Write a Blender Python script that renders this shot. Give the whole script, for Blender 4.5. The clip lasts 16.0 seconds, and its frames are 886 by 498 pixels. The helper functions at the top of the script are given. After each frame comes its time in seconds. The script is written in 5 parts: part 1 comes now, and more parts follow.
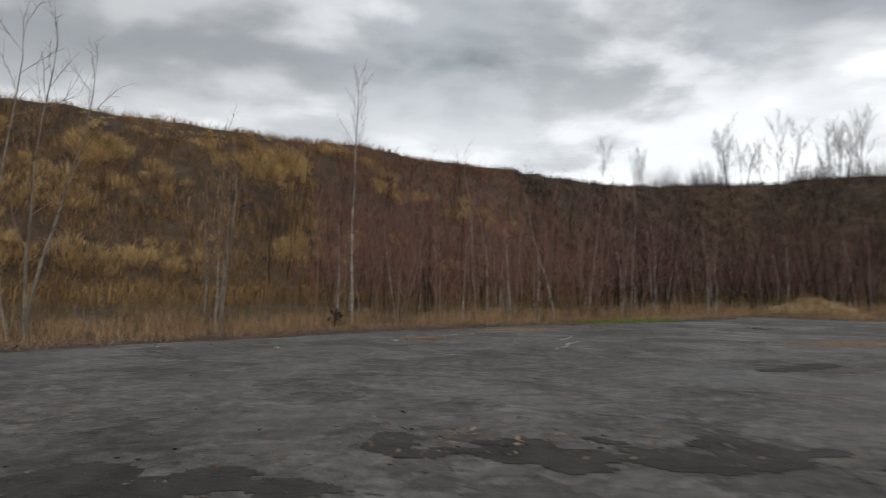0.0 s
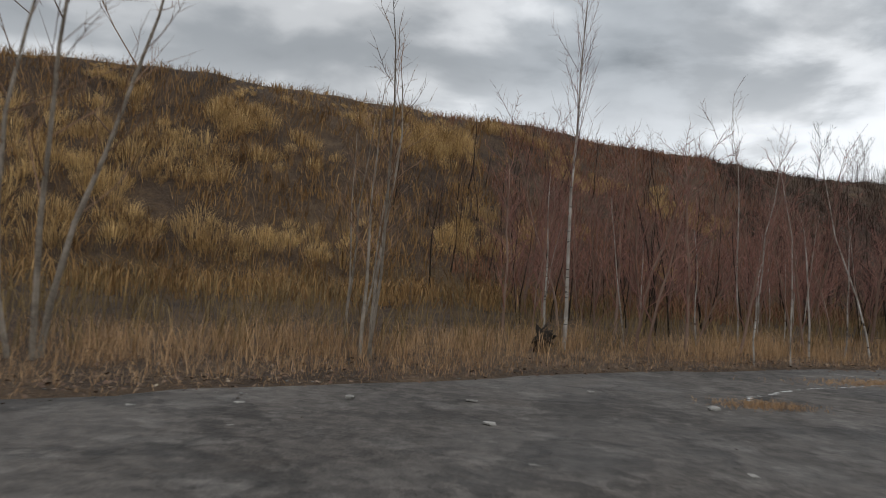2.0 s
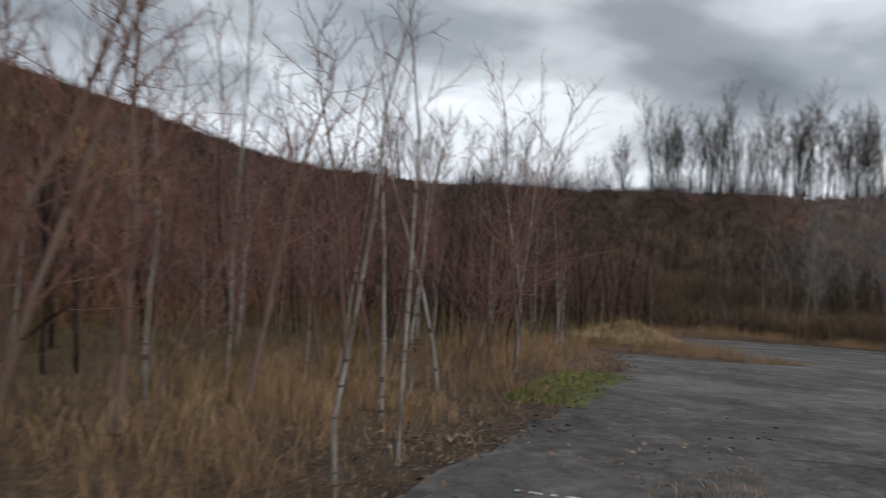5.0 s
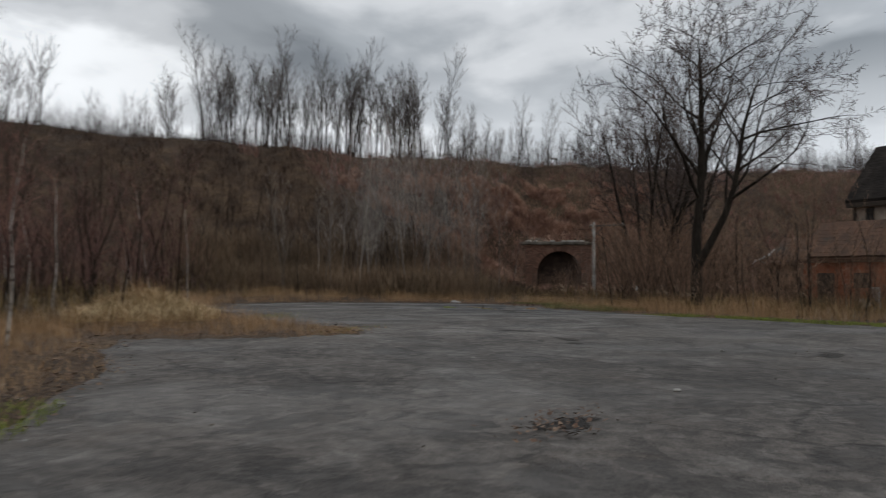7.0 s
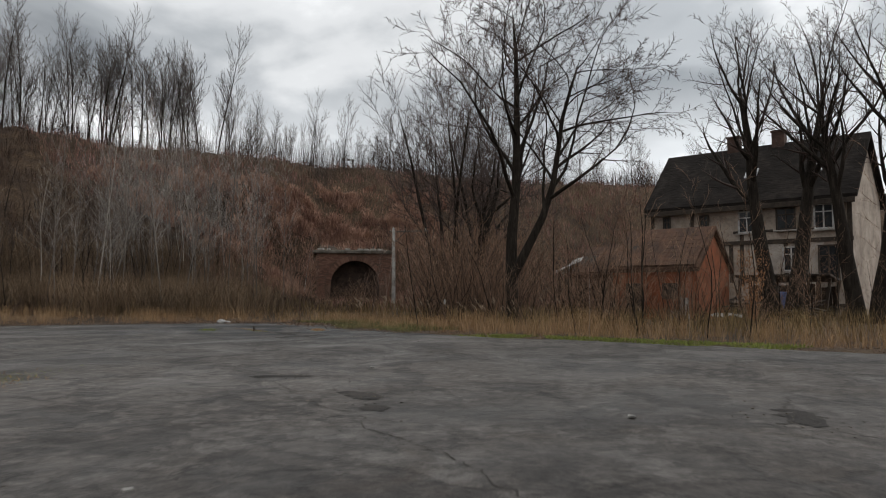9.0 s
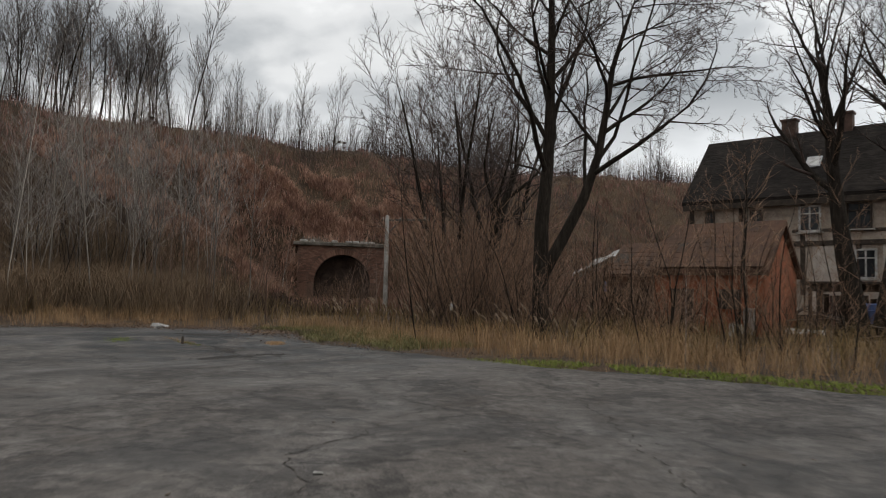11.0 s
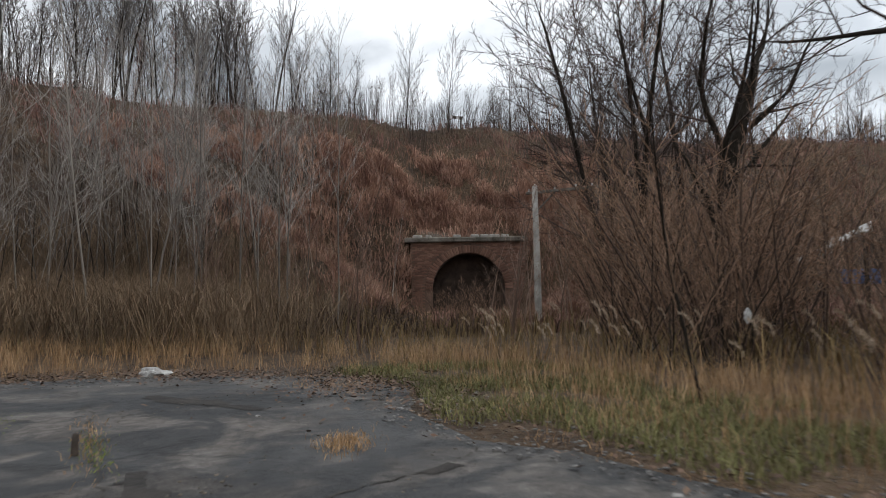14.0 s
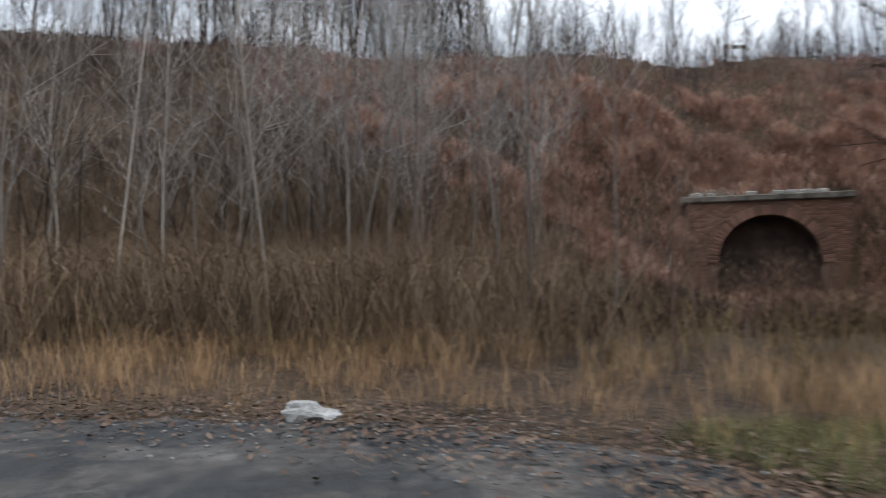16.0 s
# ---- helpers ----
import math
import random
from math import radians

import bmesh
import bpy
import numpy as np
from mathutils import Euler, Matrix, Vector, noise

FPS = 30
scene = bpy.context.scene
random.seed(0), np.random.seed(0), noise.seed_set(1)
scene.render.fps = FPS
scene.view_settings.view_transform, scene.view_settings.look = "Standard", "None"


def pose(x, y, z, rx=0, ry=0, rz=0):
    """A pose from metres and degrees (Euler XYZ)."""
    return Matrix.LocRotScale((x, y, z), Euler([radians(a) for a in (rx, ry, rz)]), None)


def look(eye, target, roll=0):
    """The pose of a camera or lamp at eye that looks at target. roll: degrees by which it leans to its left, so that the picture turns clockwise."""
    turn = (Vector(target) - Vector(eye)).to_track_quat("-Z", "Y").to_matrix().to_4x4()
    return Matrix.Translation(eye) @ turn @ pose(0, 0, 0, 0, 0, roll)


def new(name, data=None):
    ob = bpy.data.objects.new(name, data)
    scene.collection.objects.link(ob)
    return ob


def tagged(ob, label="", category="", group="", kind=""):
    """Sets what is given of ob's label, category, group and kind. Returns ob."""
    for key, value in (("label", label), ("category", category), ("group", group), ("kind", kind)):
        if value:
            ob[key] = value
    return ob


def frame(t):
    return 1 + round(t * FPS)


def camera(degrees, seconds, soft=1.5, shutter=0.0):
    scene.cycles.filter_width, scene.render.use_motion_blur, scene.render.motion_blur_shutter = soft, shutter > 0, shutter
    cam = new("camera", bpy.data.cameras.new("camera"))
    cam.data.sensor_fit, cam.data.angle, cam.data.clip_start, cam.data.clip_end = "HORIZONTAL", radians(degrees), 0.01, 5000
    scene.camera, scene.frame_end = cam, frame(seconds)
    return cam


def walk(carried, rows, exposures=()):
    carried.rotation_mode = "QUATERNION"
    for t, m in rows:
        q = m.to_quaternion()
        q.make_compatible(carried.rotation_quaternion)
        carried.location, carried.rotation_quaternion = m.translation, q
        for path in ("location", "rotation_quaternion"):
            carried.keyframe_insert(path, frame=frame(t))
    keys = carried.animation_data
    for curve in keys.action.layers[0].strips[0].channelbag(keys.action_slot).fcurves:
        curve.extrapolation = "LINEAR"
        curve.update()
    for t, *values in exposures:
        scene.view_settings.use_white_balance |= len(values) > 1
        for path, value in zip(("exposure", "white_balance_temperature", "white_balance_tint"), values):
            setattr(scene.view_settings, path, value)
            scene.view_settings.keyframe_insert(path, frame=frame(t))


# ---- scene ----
cam = camera(64.52, 16.0, soft=1.0, shutter=0.36)
# seconds, x, y, z, heading to the left of +y, pitch, lean
ROWS = [
    (0.0, -0.00, 0.00, 1.31, 0.00, 2.92, 0.85),
    (0.5, -0.47, 2.00, 1.26, 6.28, 2.41, 1.87),
    (1.0, -1.06, 3.95, 1.26, 10.25, 3.23, 2.02),
    (1.5, -1.80, 5.92, 1.27, 12.12, 3.10, 2.56),
    (2.0, -2.52, 7.85, 1.24, 11.68, 2.64, 3.56),
    (2.5, -3.07, 9.78, 1.20, 7.98, 2.14, 3.79),
    (3.0, -3.29, 11.69, 1.12, 1.15, 2.97, 3.79),
    (3.5, -2.97, 13.37, 1.16, -5.78, 2.20, 3.27),
    (4.0, -2.58, 15.00, 1.28, -13.14, 2.91, 2.71),
    (4.5, -2.08, 16.62, 1.35, -22.40, 2.74, 3.61),
    (5.0, -1.27, 18.10, 1.28, -32.71, 4.16, 3.61),
    (5.2, -0.85, 18.69, 1.28, -37.03, 3.79, 2.75),
    (7.3, 5.42, 22.08, 1.26, -71.65, 2.51, 0.23),
    (7.5, 6.00, 22.29, 1.23, -74.35, 2.51, -0.03),
    (8.0, 7.46, 22.72, 1.22, -79.62, 3.76, -0.28),
    (8.2, 8.12, 22.84, 1.23, -81.50, 4.10, -0.92),
    (10.3, 15.42, 23.79, 1.33, -85.32, 2.88, 1.25),
    (10.5, 16.09, 23.95, 1.31, -85.14, 2.83, 1.55),
    (11.0, 17.87, 24.31, 1.34, -84.26, 3.68, 1.57),
    (11.5, 19.72, 24.76, 1.25, -82.99, 3.38, 1.71),
    (12.0, 21.56, 25.25, 1.23, -81.66, 2.86, 1.46),
    (12.5, 23.42, 25.77, 1.21, -80.35, 3.13, 0.59),
    (13.0, 25.46, 26.31, 1.19, -78.48, 2.58, -0.57),
    (13.5, 27.39, 27.00, 1.19, -76.64, 2.66, -0.10),
    (14.0, 29.21, 27.72, 1.17, -74.99, 4.49, -0.81),
    (14.5, 30.85, 28.47, 1.16, -73.00, 2.44, 0.45),
    (15.0, 32.45, 29.26, 1.26, -70.70, 2.78, 1.00),
    (15.5, 33.75, 29.92, 1.33, -65.79, 2.43, 0.67),
    (16.0, 35.09, 31.13, 1.20, -55.85, 2.83, -0.32),
]
def bearing(yaw, pitch):
    a, b = radians(yaw), radians(pitch)
    return Vector((-math.sin(a) * math.cos(b), math.cos(a) * math.cos(b), math.sin(b)))


walk(cam, [(t, look((x, y, z), Vector((x, y, z)) + bearing(yaw, pitch), roll)) for t, x, y, z, yaw, pitch, roll in ROWS],
     [(0.0, -0.10, 6500, 10), (2.5, -0.10, 6450, 10), (4.0, -0.14, 6300, 10), (5.0, -0.16, 6200, 10), (7.3, -0.20, 6450, 10), (8.0, -0.03, 6500, 10), (10.5, 0.06, 6700, 10), (12.5, 0.16, 6600, 10), (14.0, 0.46, 6350, 10), (15.0, 0.56, 6200, 10), (16.0, 0.80, 6050, 10)])

# ---- sky and sun ----
world = bpy.data.worlds.new("sky")
scene.world = world
world.use_nodes = True


class Net:
    """Short hand for node trees."""

    def __init__(self, tree):
        self.tree = tree

    def add(self, kind, **values):
        node = self.tree.nodes.new(kind)
        for key, value in values.items():
            if key in node.inputs:
                node.inputs[key].default_value = value
        return node

    def join(self, a, b):
        self.tree.links.new(a, b)

    def math(self, op, a, b=None, c=None, clamp=False):
        node = self.tree.nodes.new("ShaderNodeMath")
        node.operation, node.use_clamp = op, clamp
        for i, v in enumerate((a, b, c)):
            if v is None:
                continue
            if isinstance(v, (int, float)):
                node.inputs[i].default_value = v
            else:
                self.join(v, node.inputs[i])
        return node.outputs[0]

    def noise(self, vector, scale, detail=4.0, rough=0.55, warp=0.0):
        node = self.add("ShaderNodeTexNoise", Scale=scale, Detail=detail, Roughness=rough, Distortion=warp)
        if vector is not None:
            self.join(vector, node.inputs["Vector"])
        return node.outputs["Fac"]

    def ramp(self, fac, stops, smooth=False):
        node = self.tree.nodes.new("ShaderNodeValToRGB")
        if smooth:
            node.color_ramp.interpolation = "EASE"
        els = node.color_ramp.elements
        while len(els) < len(stops):
            els.new(0.5)
        for el, (at, col) in zip(els, stops):
            el.position = at
            el.color = (col, col, col, 1) if isinstance(col, (int, float)) else (*col, 1)
        self.join(fac, node.inputs[0])
        return node.outputs[0]

    def mix(self, fac, a, b, blend="MIX"):
        node = self.tree.nodes.new("ShaderNodeMix")
        node.data_type, node.blend_type = "RGBA", blend
        for sock, v in ((node.inputs[0], fac), (node.inputs[6], a), (node.inputs[7], b)):
            if isinstance(v, (int, float)):
                sock.default_value = v
            elif isinstance(v, tuple):
                sock.default_value = (*v, 1)
            else:
                self.join(v, sock)
        return node.outputs[2]

    def mapped(self, vector, scale):
        node = self.tree.nodes.new("ShaderNodeMapping")
        node.inputs["Scale"].default_value = scale
        self.join(vector, node.inputs["Vector"])
        return node.outputs["Vector"]


def build_sky():
    net = Net(world.node_tree)
    world.node_tree.nodes.clear()
    out = net.add("ShaderNodeOutputWorld")
    back = net.add("ShaderNodeBackground", Strength=1.48)
    sky = net.add("ShaderNodeTexSky")
    sky.sky_type, sky.sun_disc = "NISHITA", False
    sky.sun_elevation, sky.sun_rotation = radians(22), radians(150)
    sky.air_density, sky.dust_density = 1.2, 2.0
    coord = net.add("ShaderNodeTexCoord").outputs["Generated"]
    split = net.add("ShaderNodeSeparateXYZ")
    net.join(coord, split.inputs[0])
    # clouds lie on a flat sheet overhead, so they crowd towards the horizon
    height = net.math("ADD", net.math("MAXIMUM", split.outputs[2], 0.0), 0.16)
    flat = net.add("ShaderNodeCombineXYZ")
    net.join(net.math("DIVIDE", split.outputs[0], height), flat.inputs[0])
    net.join(net.math("DIVIDE", split.outputs[1], height), flat.inputs[1])
    big = net.noise(flat.outputs[0], 0.62, 4.0, 0.5, 0.5)
    fine = net.noise(flat.outputs[0], 1.9, 8.0, 0.52, 0.2)
    body = net.math("ADD", net.math("MULTIPLY", big, 0.75), net.math("MULTIPLY", fine, 0.25))
    cloud = net.ramp(body, [(0.40, (0.92, 0.945, 0.965)), (0.455, (0.605, 0.627, 0.65)), (0.52, (0.355, 0.382, 0.410)), (0.61, (0.205, 0.228, 0.252))], True)
    # thinner cloud near the horizon lets more light through
    low = net.ramp(split.outputs[2], [(0.09, 0.62), (0.20, 0.34), (0.31, 0.0)], True)
    cloud = net.mix(low, cloud, (0.90, 0.93, 0.96))
    # one heavy bank of cloud stands in the east; elsewhere the cover is thinner
    toward = net.add("ShaderNodeVectorMath")
    toward.operation = "DOT_PRODUCT"
    net.join(coord, toward.inputs[0])
    toward.inputs[1].default_value = (0.883, 0.321, 0.342)
    bank = net.math("ADD", toward.outputs["Value"], net.math("MULTIPLY", net.math("SUBTRACT", fine, 0.5), 0.12))
    cloud = net.mix(1.0, cloud, net.ramp(bank, [(0.84, 1.0), (0.965, 0.85)], True), "MULTIPLY")
    west = net.add("ShaderNodeVectorMath")
    west.operation = "DOT_PRODUCT"
    net.join(coord, west.inputs[0])
    west.inputs[1].default_value = (-0.512, 0.788, 0.342)
    shade = net.math("ADD", west.outputs["Value"], net.math("MULTIPLY", net.math("SUBTRACT", fine, 0.5), 0.14))
    cloud = net.mix(1.0, cloud, net.ramp(shade, [(0.865, 1.0), (0.975, 0.70)], True), "MULTIPLY")
    # smaller dark heaps to the north and north-east
    for way, spread in (((0.185, 0.936, 0.300), (0.990, 0.998)), ((0.640, 0.711, 0.292), (0.955, 0.99))):
        heap = net.add("ShaderNodeVectorMath")
        heap.operation = "DOT_PRODUCT"
        net.join(coord, heap.inputs[0])
        heap.inputs[1].default_value = way
        edge = net.math("ADD", heap.outputs["Value"], net.math("MULTIPLY", net.math("SUBTRACT", fine, 0.5), 0.05))
        cloud = net.mix(1.0, cloud, net.ramp(edge, [(spread[0], 1.0), (spread[1], 0.80)], True), "MULTIPLY")
    # the cover is brighter overhead than low down
    glow = net.ramp(split.outputs[2], [(0.0, 1.0), (0.42, 1.0), (0.72, 1.55), (1.0, 1.9)])
    cloud = net.mix(1.0, cloud, glow, "MULTIPLY")
    blue = net.mix(1.0, sky.outputs[0], (0.1, 0.1, 0.1), "MULTIPLY")
    gaps = net.ramp(body, [(0.30, 0.6), (0.37, 0.0)])
    net.join(net.mix(gaps, cloud, blue), back.inputs["Color"])
    net.join(back.outputs[0], out.inputs[0])


build_sky()
sun_data = bpy.data.lights.new("sun", "SUN")
sun_data.energy, sun_data.angle, sun_data.color = 0.6, radians(20), (1.0, 0.96, 0.9)
sun = new("sun", sun_data)
sun.matrix_world = look((0, 0, 60), (30 * math.sin(radians(150)) * -1, 60 * math.cos(radians(30)), 60 - 30), 0)


# ---- materials ----
def material(name, build, rough=0.9, gloss=0.25):
    mat = bpy.data.materials.new(name)
    mat.use_nodes = True
    net = Net(mat.node_tree)
    shader = mat.node_tree.nodes["Principled BSDF"]
    shader.inputs["Roughness"].default_value = rough
    shader.inputs["Specular IOR Level"].default_value = gloss
    build(net, shader)
    return mat


def place_of(net):
    return net.add("ShaderNodeNewGeometry").outputs["Position"]


def bump(net, shader, height, strength, distance):
    node = net.add("ShaderNodeBump", Strength=strength, Distance=distance)
    net.join(height, node.inputs["Height"])
    net.join(node.outputs[0], shader.inputs["Normal"])


def asphalt_look(net, shader):
    at = place_of(net)
    broad = net.noise(at, 0.16, 5, 0.6, 0.2)
    middle = net.noise(at, 1.25, 8, 0.70, 0.15)
    grit = net.noise(at, 45.0, 3, 0.75)
    base = net.ramp(net.math("ADD", net.math("MULTIPLY", broad, 0.55), net.math("MULTIPLY_ADD", middle, 0.3, 0.075)),
                    [(0.34, (0.0355, 0.0309, 0.0273)), (0.46, (0.052, 0.0453, 0.0399)), (0.55, (0.070, 0.0606, 0.0531)), (0.68, (0.097, 0.0850, 0.0750))])
    # bleached scabs and dark worn hollows with crisp edges
    scab = net.ramp(net.noise(at, 1.5, 8, 0.66, 0.15), [(0.53, 0.0), (0.56, 0.7), (0.62, 1.0)])
    base = net.mix(net.math("MULTIPLY", scab, 0.42), base, (0.108, 0.0985, 0.0895))
    worn = net.ramp(net.noise(at, 0.62, 9, 0.72, 0.3), [(0.525, 0.0), (0.54, 0.8), (0.58, 1.0)])
    base = net.mix(net.math("MULTIPLY", worn, 0.66), base, (0.0252, 0.0223, 0.0201))
    speck = net.ramp(net.noise(at, 5.5, 5, 0.7, 0.4), [(0.36, 0.62), (0.5, 1.0), (0.64, 1.42)])
    base = net.mix(1.0, base, speck, "MULTIPLY")
    mud = net.ramp(net.noise(at, 0.55, 7, 0.7, 0.9), [(0.57, 0.0), (0.64, 1.0)])
    base = net.mix(net.math("MULTIPLY", mud, 0.2), base, (0.060, 0.043, 0.030))
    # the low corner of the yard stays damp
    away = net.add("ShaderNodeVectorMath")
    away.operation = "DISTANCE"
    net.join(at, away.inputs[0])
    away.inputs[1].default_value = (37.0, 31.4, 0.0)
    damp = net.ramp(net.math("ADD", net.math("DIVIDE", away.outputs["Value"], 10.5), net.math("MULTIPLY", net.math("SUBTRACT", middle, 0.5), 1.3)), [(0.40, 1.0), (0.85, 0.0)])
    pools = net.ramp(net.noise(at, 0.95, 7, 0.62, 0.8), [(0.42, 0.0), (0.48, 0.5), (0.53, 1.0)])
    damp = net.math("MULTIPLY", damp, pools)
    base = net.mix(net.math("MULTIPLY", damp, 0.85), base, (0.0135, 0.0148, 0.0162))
    # crazing: fine cracks where the noise allows
    bent = net.add("ShaderNodeVectorMath")
    bent.operation = "ADD"
    wob = net.add("ShaderNodeTexNoise", Scale=0.9, Detail=7.0, Roughness=0.65)
    net.join(at, wob.inputs["Vector"])
    net.join(at, bent.inputs[0])
    net.join(wob.outputs["Color"], bent.inputs[1])
    cells = net.add("ShaderNodeTexVoronoi", Scale=0.6)
    cells.feature = "DISTANCE_TO_EDGE"
    net.join(bent.outputs[0], cells.inputs["Vector"])
    line = net.ramp(cells.outputs["Distance"], [(0.004, 1.0), (0.045, 0.0)])
    craze = net.math("MULTIPLY", line, net.ramp(net.noise(at, 0.6, 5, 0.6), [(0.47, 0.0), (0.57, 1.0)]))
    base = net.mix(net.math("MULTIPLY", craze, 0.5), base, (0.012, 0.011, 0.010))
    base = net.mix(1.0, base, net.ramp(grit, [(0.3, 0.62), (0.7, 1.38)]), "MULTIPLY")
    net.join(base, shader.inputs["Base Color"])
    net.join(net.math("SUBTRACT", net.ramp(net.noise(at, 0.3, 5, 0.6, 0.8), [(0.44, 0.85), (0.62, 0.55)]), net.math("MULTIPLY", damp, 0.05)), shader.inputs["Roughness"])
    shader.inputs["Specular IOR Level"].default_value = 0.22
    relief = net.math("SUBTRACT", net.math("ADD", net.math("MULTIPLY", grit, 0.3), net.math("ADD", middle, net.math("MULTIPLY", scab, 0.25))), net.math("ADD", net.math("MULTIPLY", worn, 0.4), craze))
    bump(net, shader, relief, 0.6, 0.03)


def soil_look(net, shader):
    at = place_of(net)
    broad = net.noise(at, 0.09, 5, 0.6, 0.5)
    middle = net.noise(at, 0.8, 5, 0.65)
    fine = net.noise(at, 7.0, 4, 0.7)
    base = net.ramp(net.math("ADD", net.math("MULTIPLY", broad, 0.5), net.math("MULTIPLY", middle, 0.5)),
                    [(0.34, (0.024, 0.0145, 0.008)), (0.46, (0.048, 0.029, 0.016)), (0.56, (0.078, 0.048, 0.026)), (0.68, (0.115, 0.076, 0.042))])
    base = net.mix(1.0, base, net.ramp(fine, [(0.25, 0.5), (0.75, 1.4)]), "MULTIPLY")
    net.join(base, shader.inputs["Base Color"])
    bump(net, shader, net.math("ADD", fine, middle), 0.9, 0.25)


def island_look(stops, rough=0.9, by_object=False, share=0.62, scale=0.25, drift_by=0.9):
    """A look whose tone varies from blade to blade, or from thing to thing."""
    def build(net, shader):
        geo = net.add("ShaderNodeNewGeometry")
        pick = net.add("ShaderNodeObjectInfo").outputs["Random"] if by_object else geo.outputs["Random Per Island"]
        drift = net.noise(geo.outputs["Position"], scale, 3, 0.6)
        fac = net.math("ADD", net.math("MULTIPLY", pick, share), net.math("MULTIPLY", net.math("SUBTRACT", drift, 0.3), drift_by))
        net.join(net.ramp(fac, stops), shader.inputs["Base Color"])
    return build


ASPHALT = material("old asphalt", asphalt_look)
SOIL = material("leaf litter and soil", soil_look)
STRAW = material("dry straw grass", island_look([(0.0, (0.1268, 0.07448, 0.0394)), (0.4, (0.2738, 0.1623, 0.0824)), (0.75, (0.4055, 0.2578, 0.1343)), (1.0, (0.5374, 0.3724, 0.2149))]))
BARK = material("dark furrowed bark", lambda net, sh: (
    net.join(net.ramp(net.noise(net.mapped(place_of(net), (9, 9, 1.6)), 1.0, 5, 0.7, 0.5),
                      [(0.3, (0.0095, 0.0076, 0.006)), (0.55, (0.025, 0.0198, 0.0154)), (0.75, (0.050, 0.042, 0.033))]), sh.inputs["Base Color"]),
    bump(net, sh, net.noise(net.mapped(place_of(net), (12, 12, 2.2)), 1.0, 4, 0.6), 0.9, 0.06)), 0.97, 0.06)


def birch_look(net, shader):
    at = place_of(net)
    bands = net.noise(net.mapped(at, (3.0, 3.0, 16.0)), 1.0, 3, 0.6)
    blots = net.noise(at, 2.4, 4, 0.6)
    pale = net.ramp(blots, [(0.3, (0.13, 0.104, 0.086)), (0.47, (0.255, 0.225, 0.195)), (0.67, (0.43, 0.397, 0.36))])
    net.join(net.mix(net.ramp(bands, [(0.59, 0.0), (0.64, 0.85)]), pale, (0.035, 0.028, 0.024)), shader.inputs["Base Color"])
    bump(net, shader, bands, 0.4, 0.02)


BIRCH = material("pale birch bark", birch_look)
GREYBARK = material("grey sapling bark", island_look([(0.0, (0.07368, 0.04582, 0.03298)), (0.55, (0.1548, 0.09997, 0.07422)), (0.85, (0.2652, 0.1874, 0.1443)), (1.0, (0.4421, 0.3472, 0.2817))]))
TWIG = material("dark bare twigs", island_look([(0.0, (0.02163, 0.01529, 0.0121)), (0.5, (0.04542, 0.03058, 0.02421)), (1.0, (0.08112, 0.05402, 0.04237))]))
REDTWIG = material("reddish birch twigs", island_look([(0.0, (0.07388, 0.03453, 0.02749)), (0.5, (0.1728, 0.07969, 0.06185)), (1.0, (0.274, 0.1461, 0.1099))]))
# the reddish twig colour again, with shade put into it
SHADETWIG = material("reddish twigs darkened as shade", island_look([(0.0, (0.040, 0.020, 0.0165)), (0.5, (0.095, 0.046, 0.037)), (1.0, (0.165, 0.088, 0.068))]))
BRAMBLE = material("brown bramble and bracken", island_look([(0.0, (0.05871, 0.0295, 0.018)), (0.35, (0.1407, 0.06744, 0.03798)), (0.7, (0.2324, 0.1116, 0.06197)), (1.0, (0.3424, 0.1844, 0.09991))], share=0.4, scale=0.5, drift_by=1.3))
OLIVE = material("olive brown weeds", island_look([(0.0, (0.06656, 0.04622, 0.0194)), (0.5, (0.1465, 0.09902, 0.0431)), (1.0, (0.2529, 0.1706, 0.07543))]))
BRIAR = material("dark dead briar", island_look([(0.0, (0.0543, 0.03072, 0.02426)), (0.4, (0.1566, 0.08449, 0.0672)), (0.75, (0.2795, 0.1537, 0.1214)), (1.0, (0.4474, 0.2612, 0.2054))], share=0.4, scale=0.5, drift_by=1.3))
BRACKEN = material("red brown bracken", island_look([(0.0, (0.09064, 0.04968, 0.03846)), (0.35, (0.2266, 0.1258, 0.09028)), (0.7, (0.3561, 0.209, 0.1472)), (1.0, (0.5438, 0.3799, 0.2758))], share=0.4, scale=0.75, drift_by=1.35))
GOLD = material("golden reed grass", island_look([(0.0, (0.1484, 0.088, 0.03698)), (0.4, (0.3498, 0.222, 0.09288)), (0.75, (0.5618, 0.38, 0.1651)), (1.0, (0.795, 0.585, 0.2881))], share=0.45, scale=0.6, drift_by=1.25))
TANWEED = material("tan dead grass and weeds", island_look([(0.0, (0.04863, 0.02824, 0.01163)), (0.35, (0.1567, 0.08676, 0.03407)), (0.7, (0.281, 0.1664, 0.06649)), (1.0, (0.4323, 0.2775, 0.1163))], share=0.4, scale=0.55, drift_by=1.3))
# briar with the shade of the far embankment put into its colour
SHADEBRIAR = material("dead briar darkened as shade", island_look([(0.0, (0.018, 0.012, 0.008)), (0.4, (0.042, 0.026, 0.018)), (0.75, (0.075, 0.045, 0.030)), (1.0, (0.12, 0.075, 0.05))]))
DARKOLIVE = material("dark olive briar", island_look([(0.0, (0.06842, 0.04886, 0.0308)), (0.5, (0.1505, 0.1036, 0.0633)), (1.0, (0.2652, 0.1747, 0.1095))]))
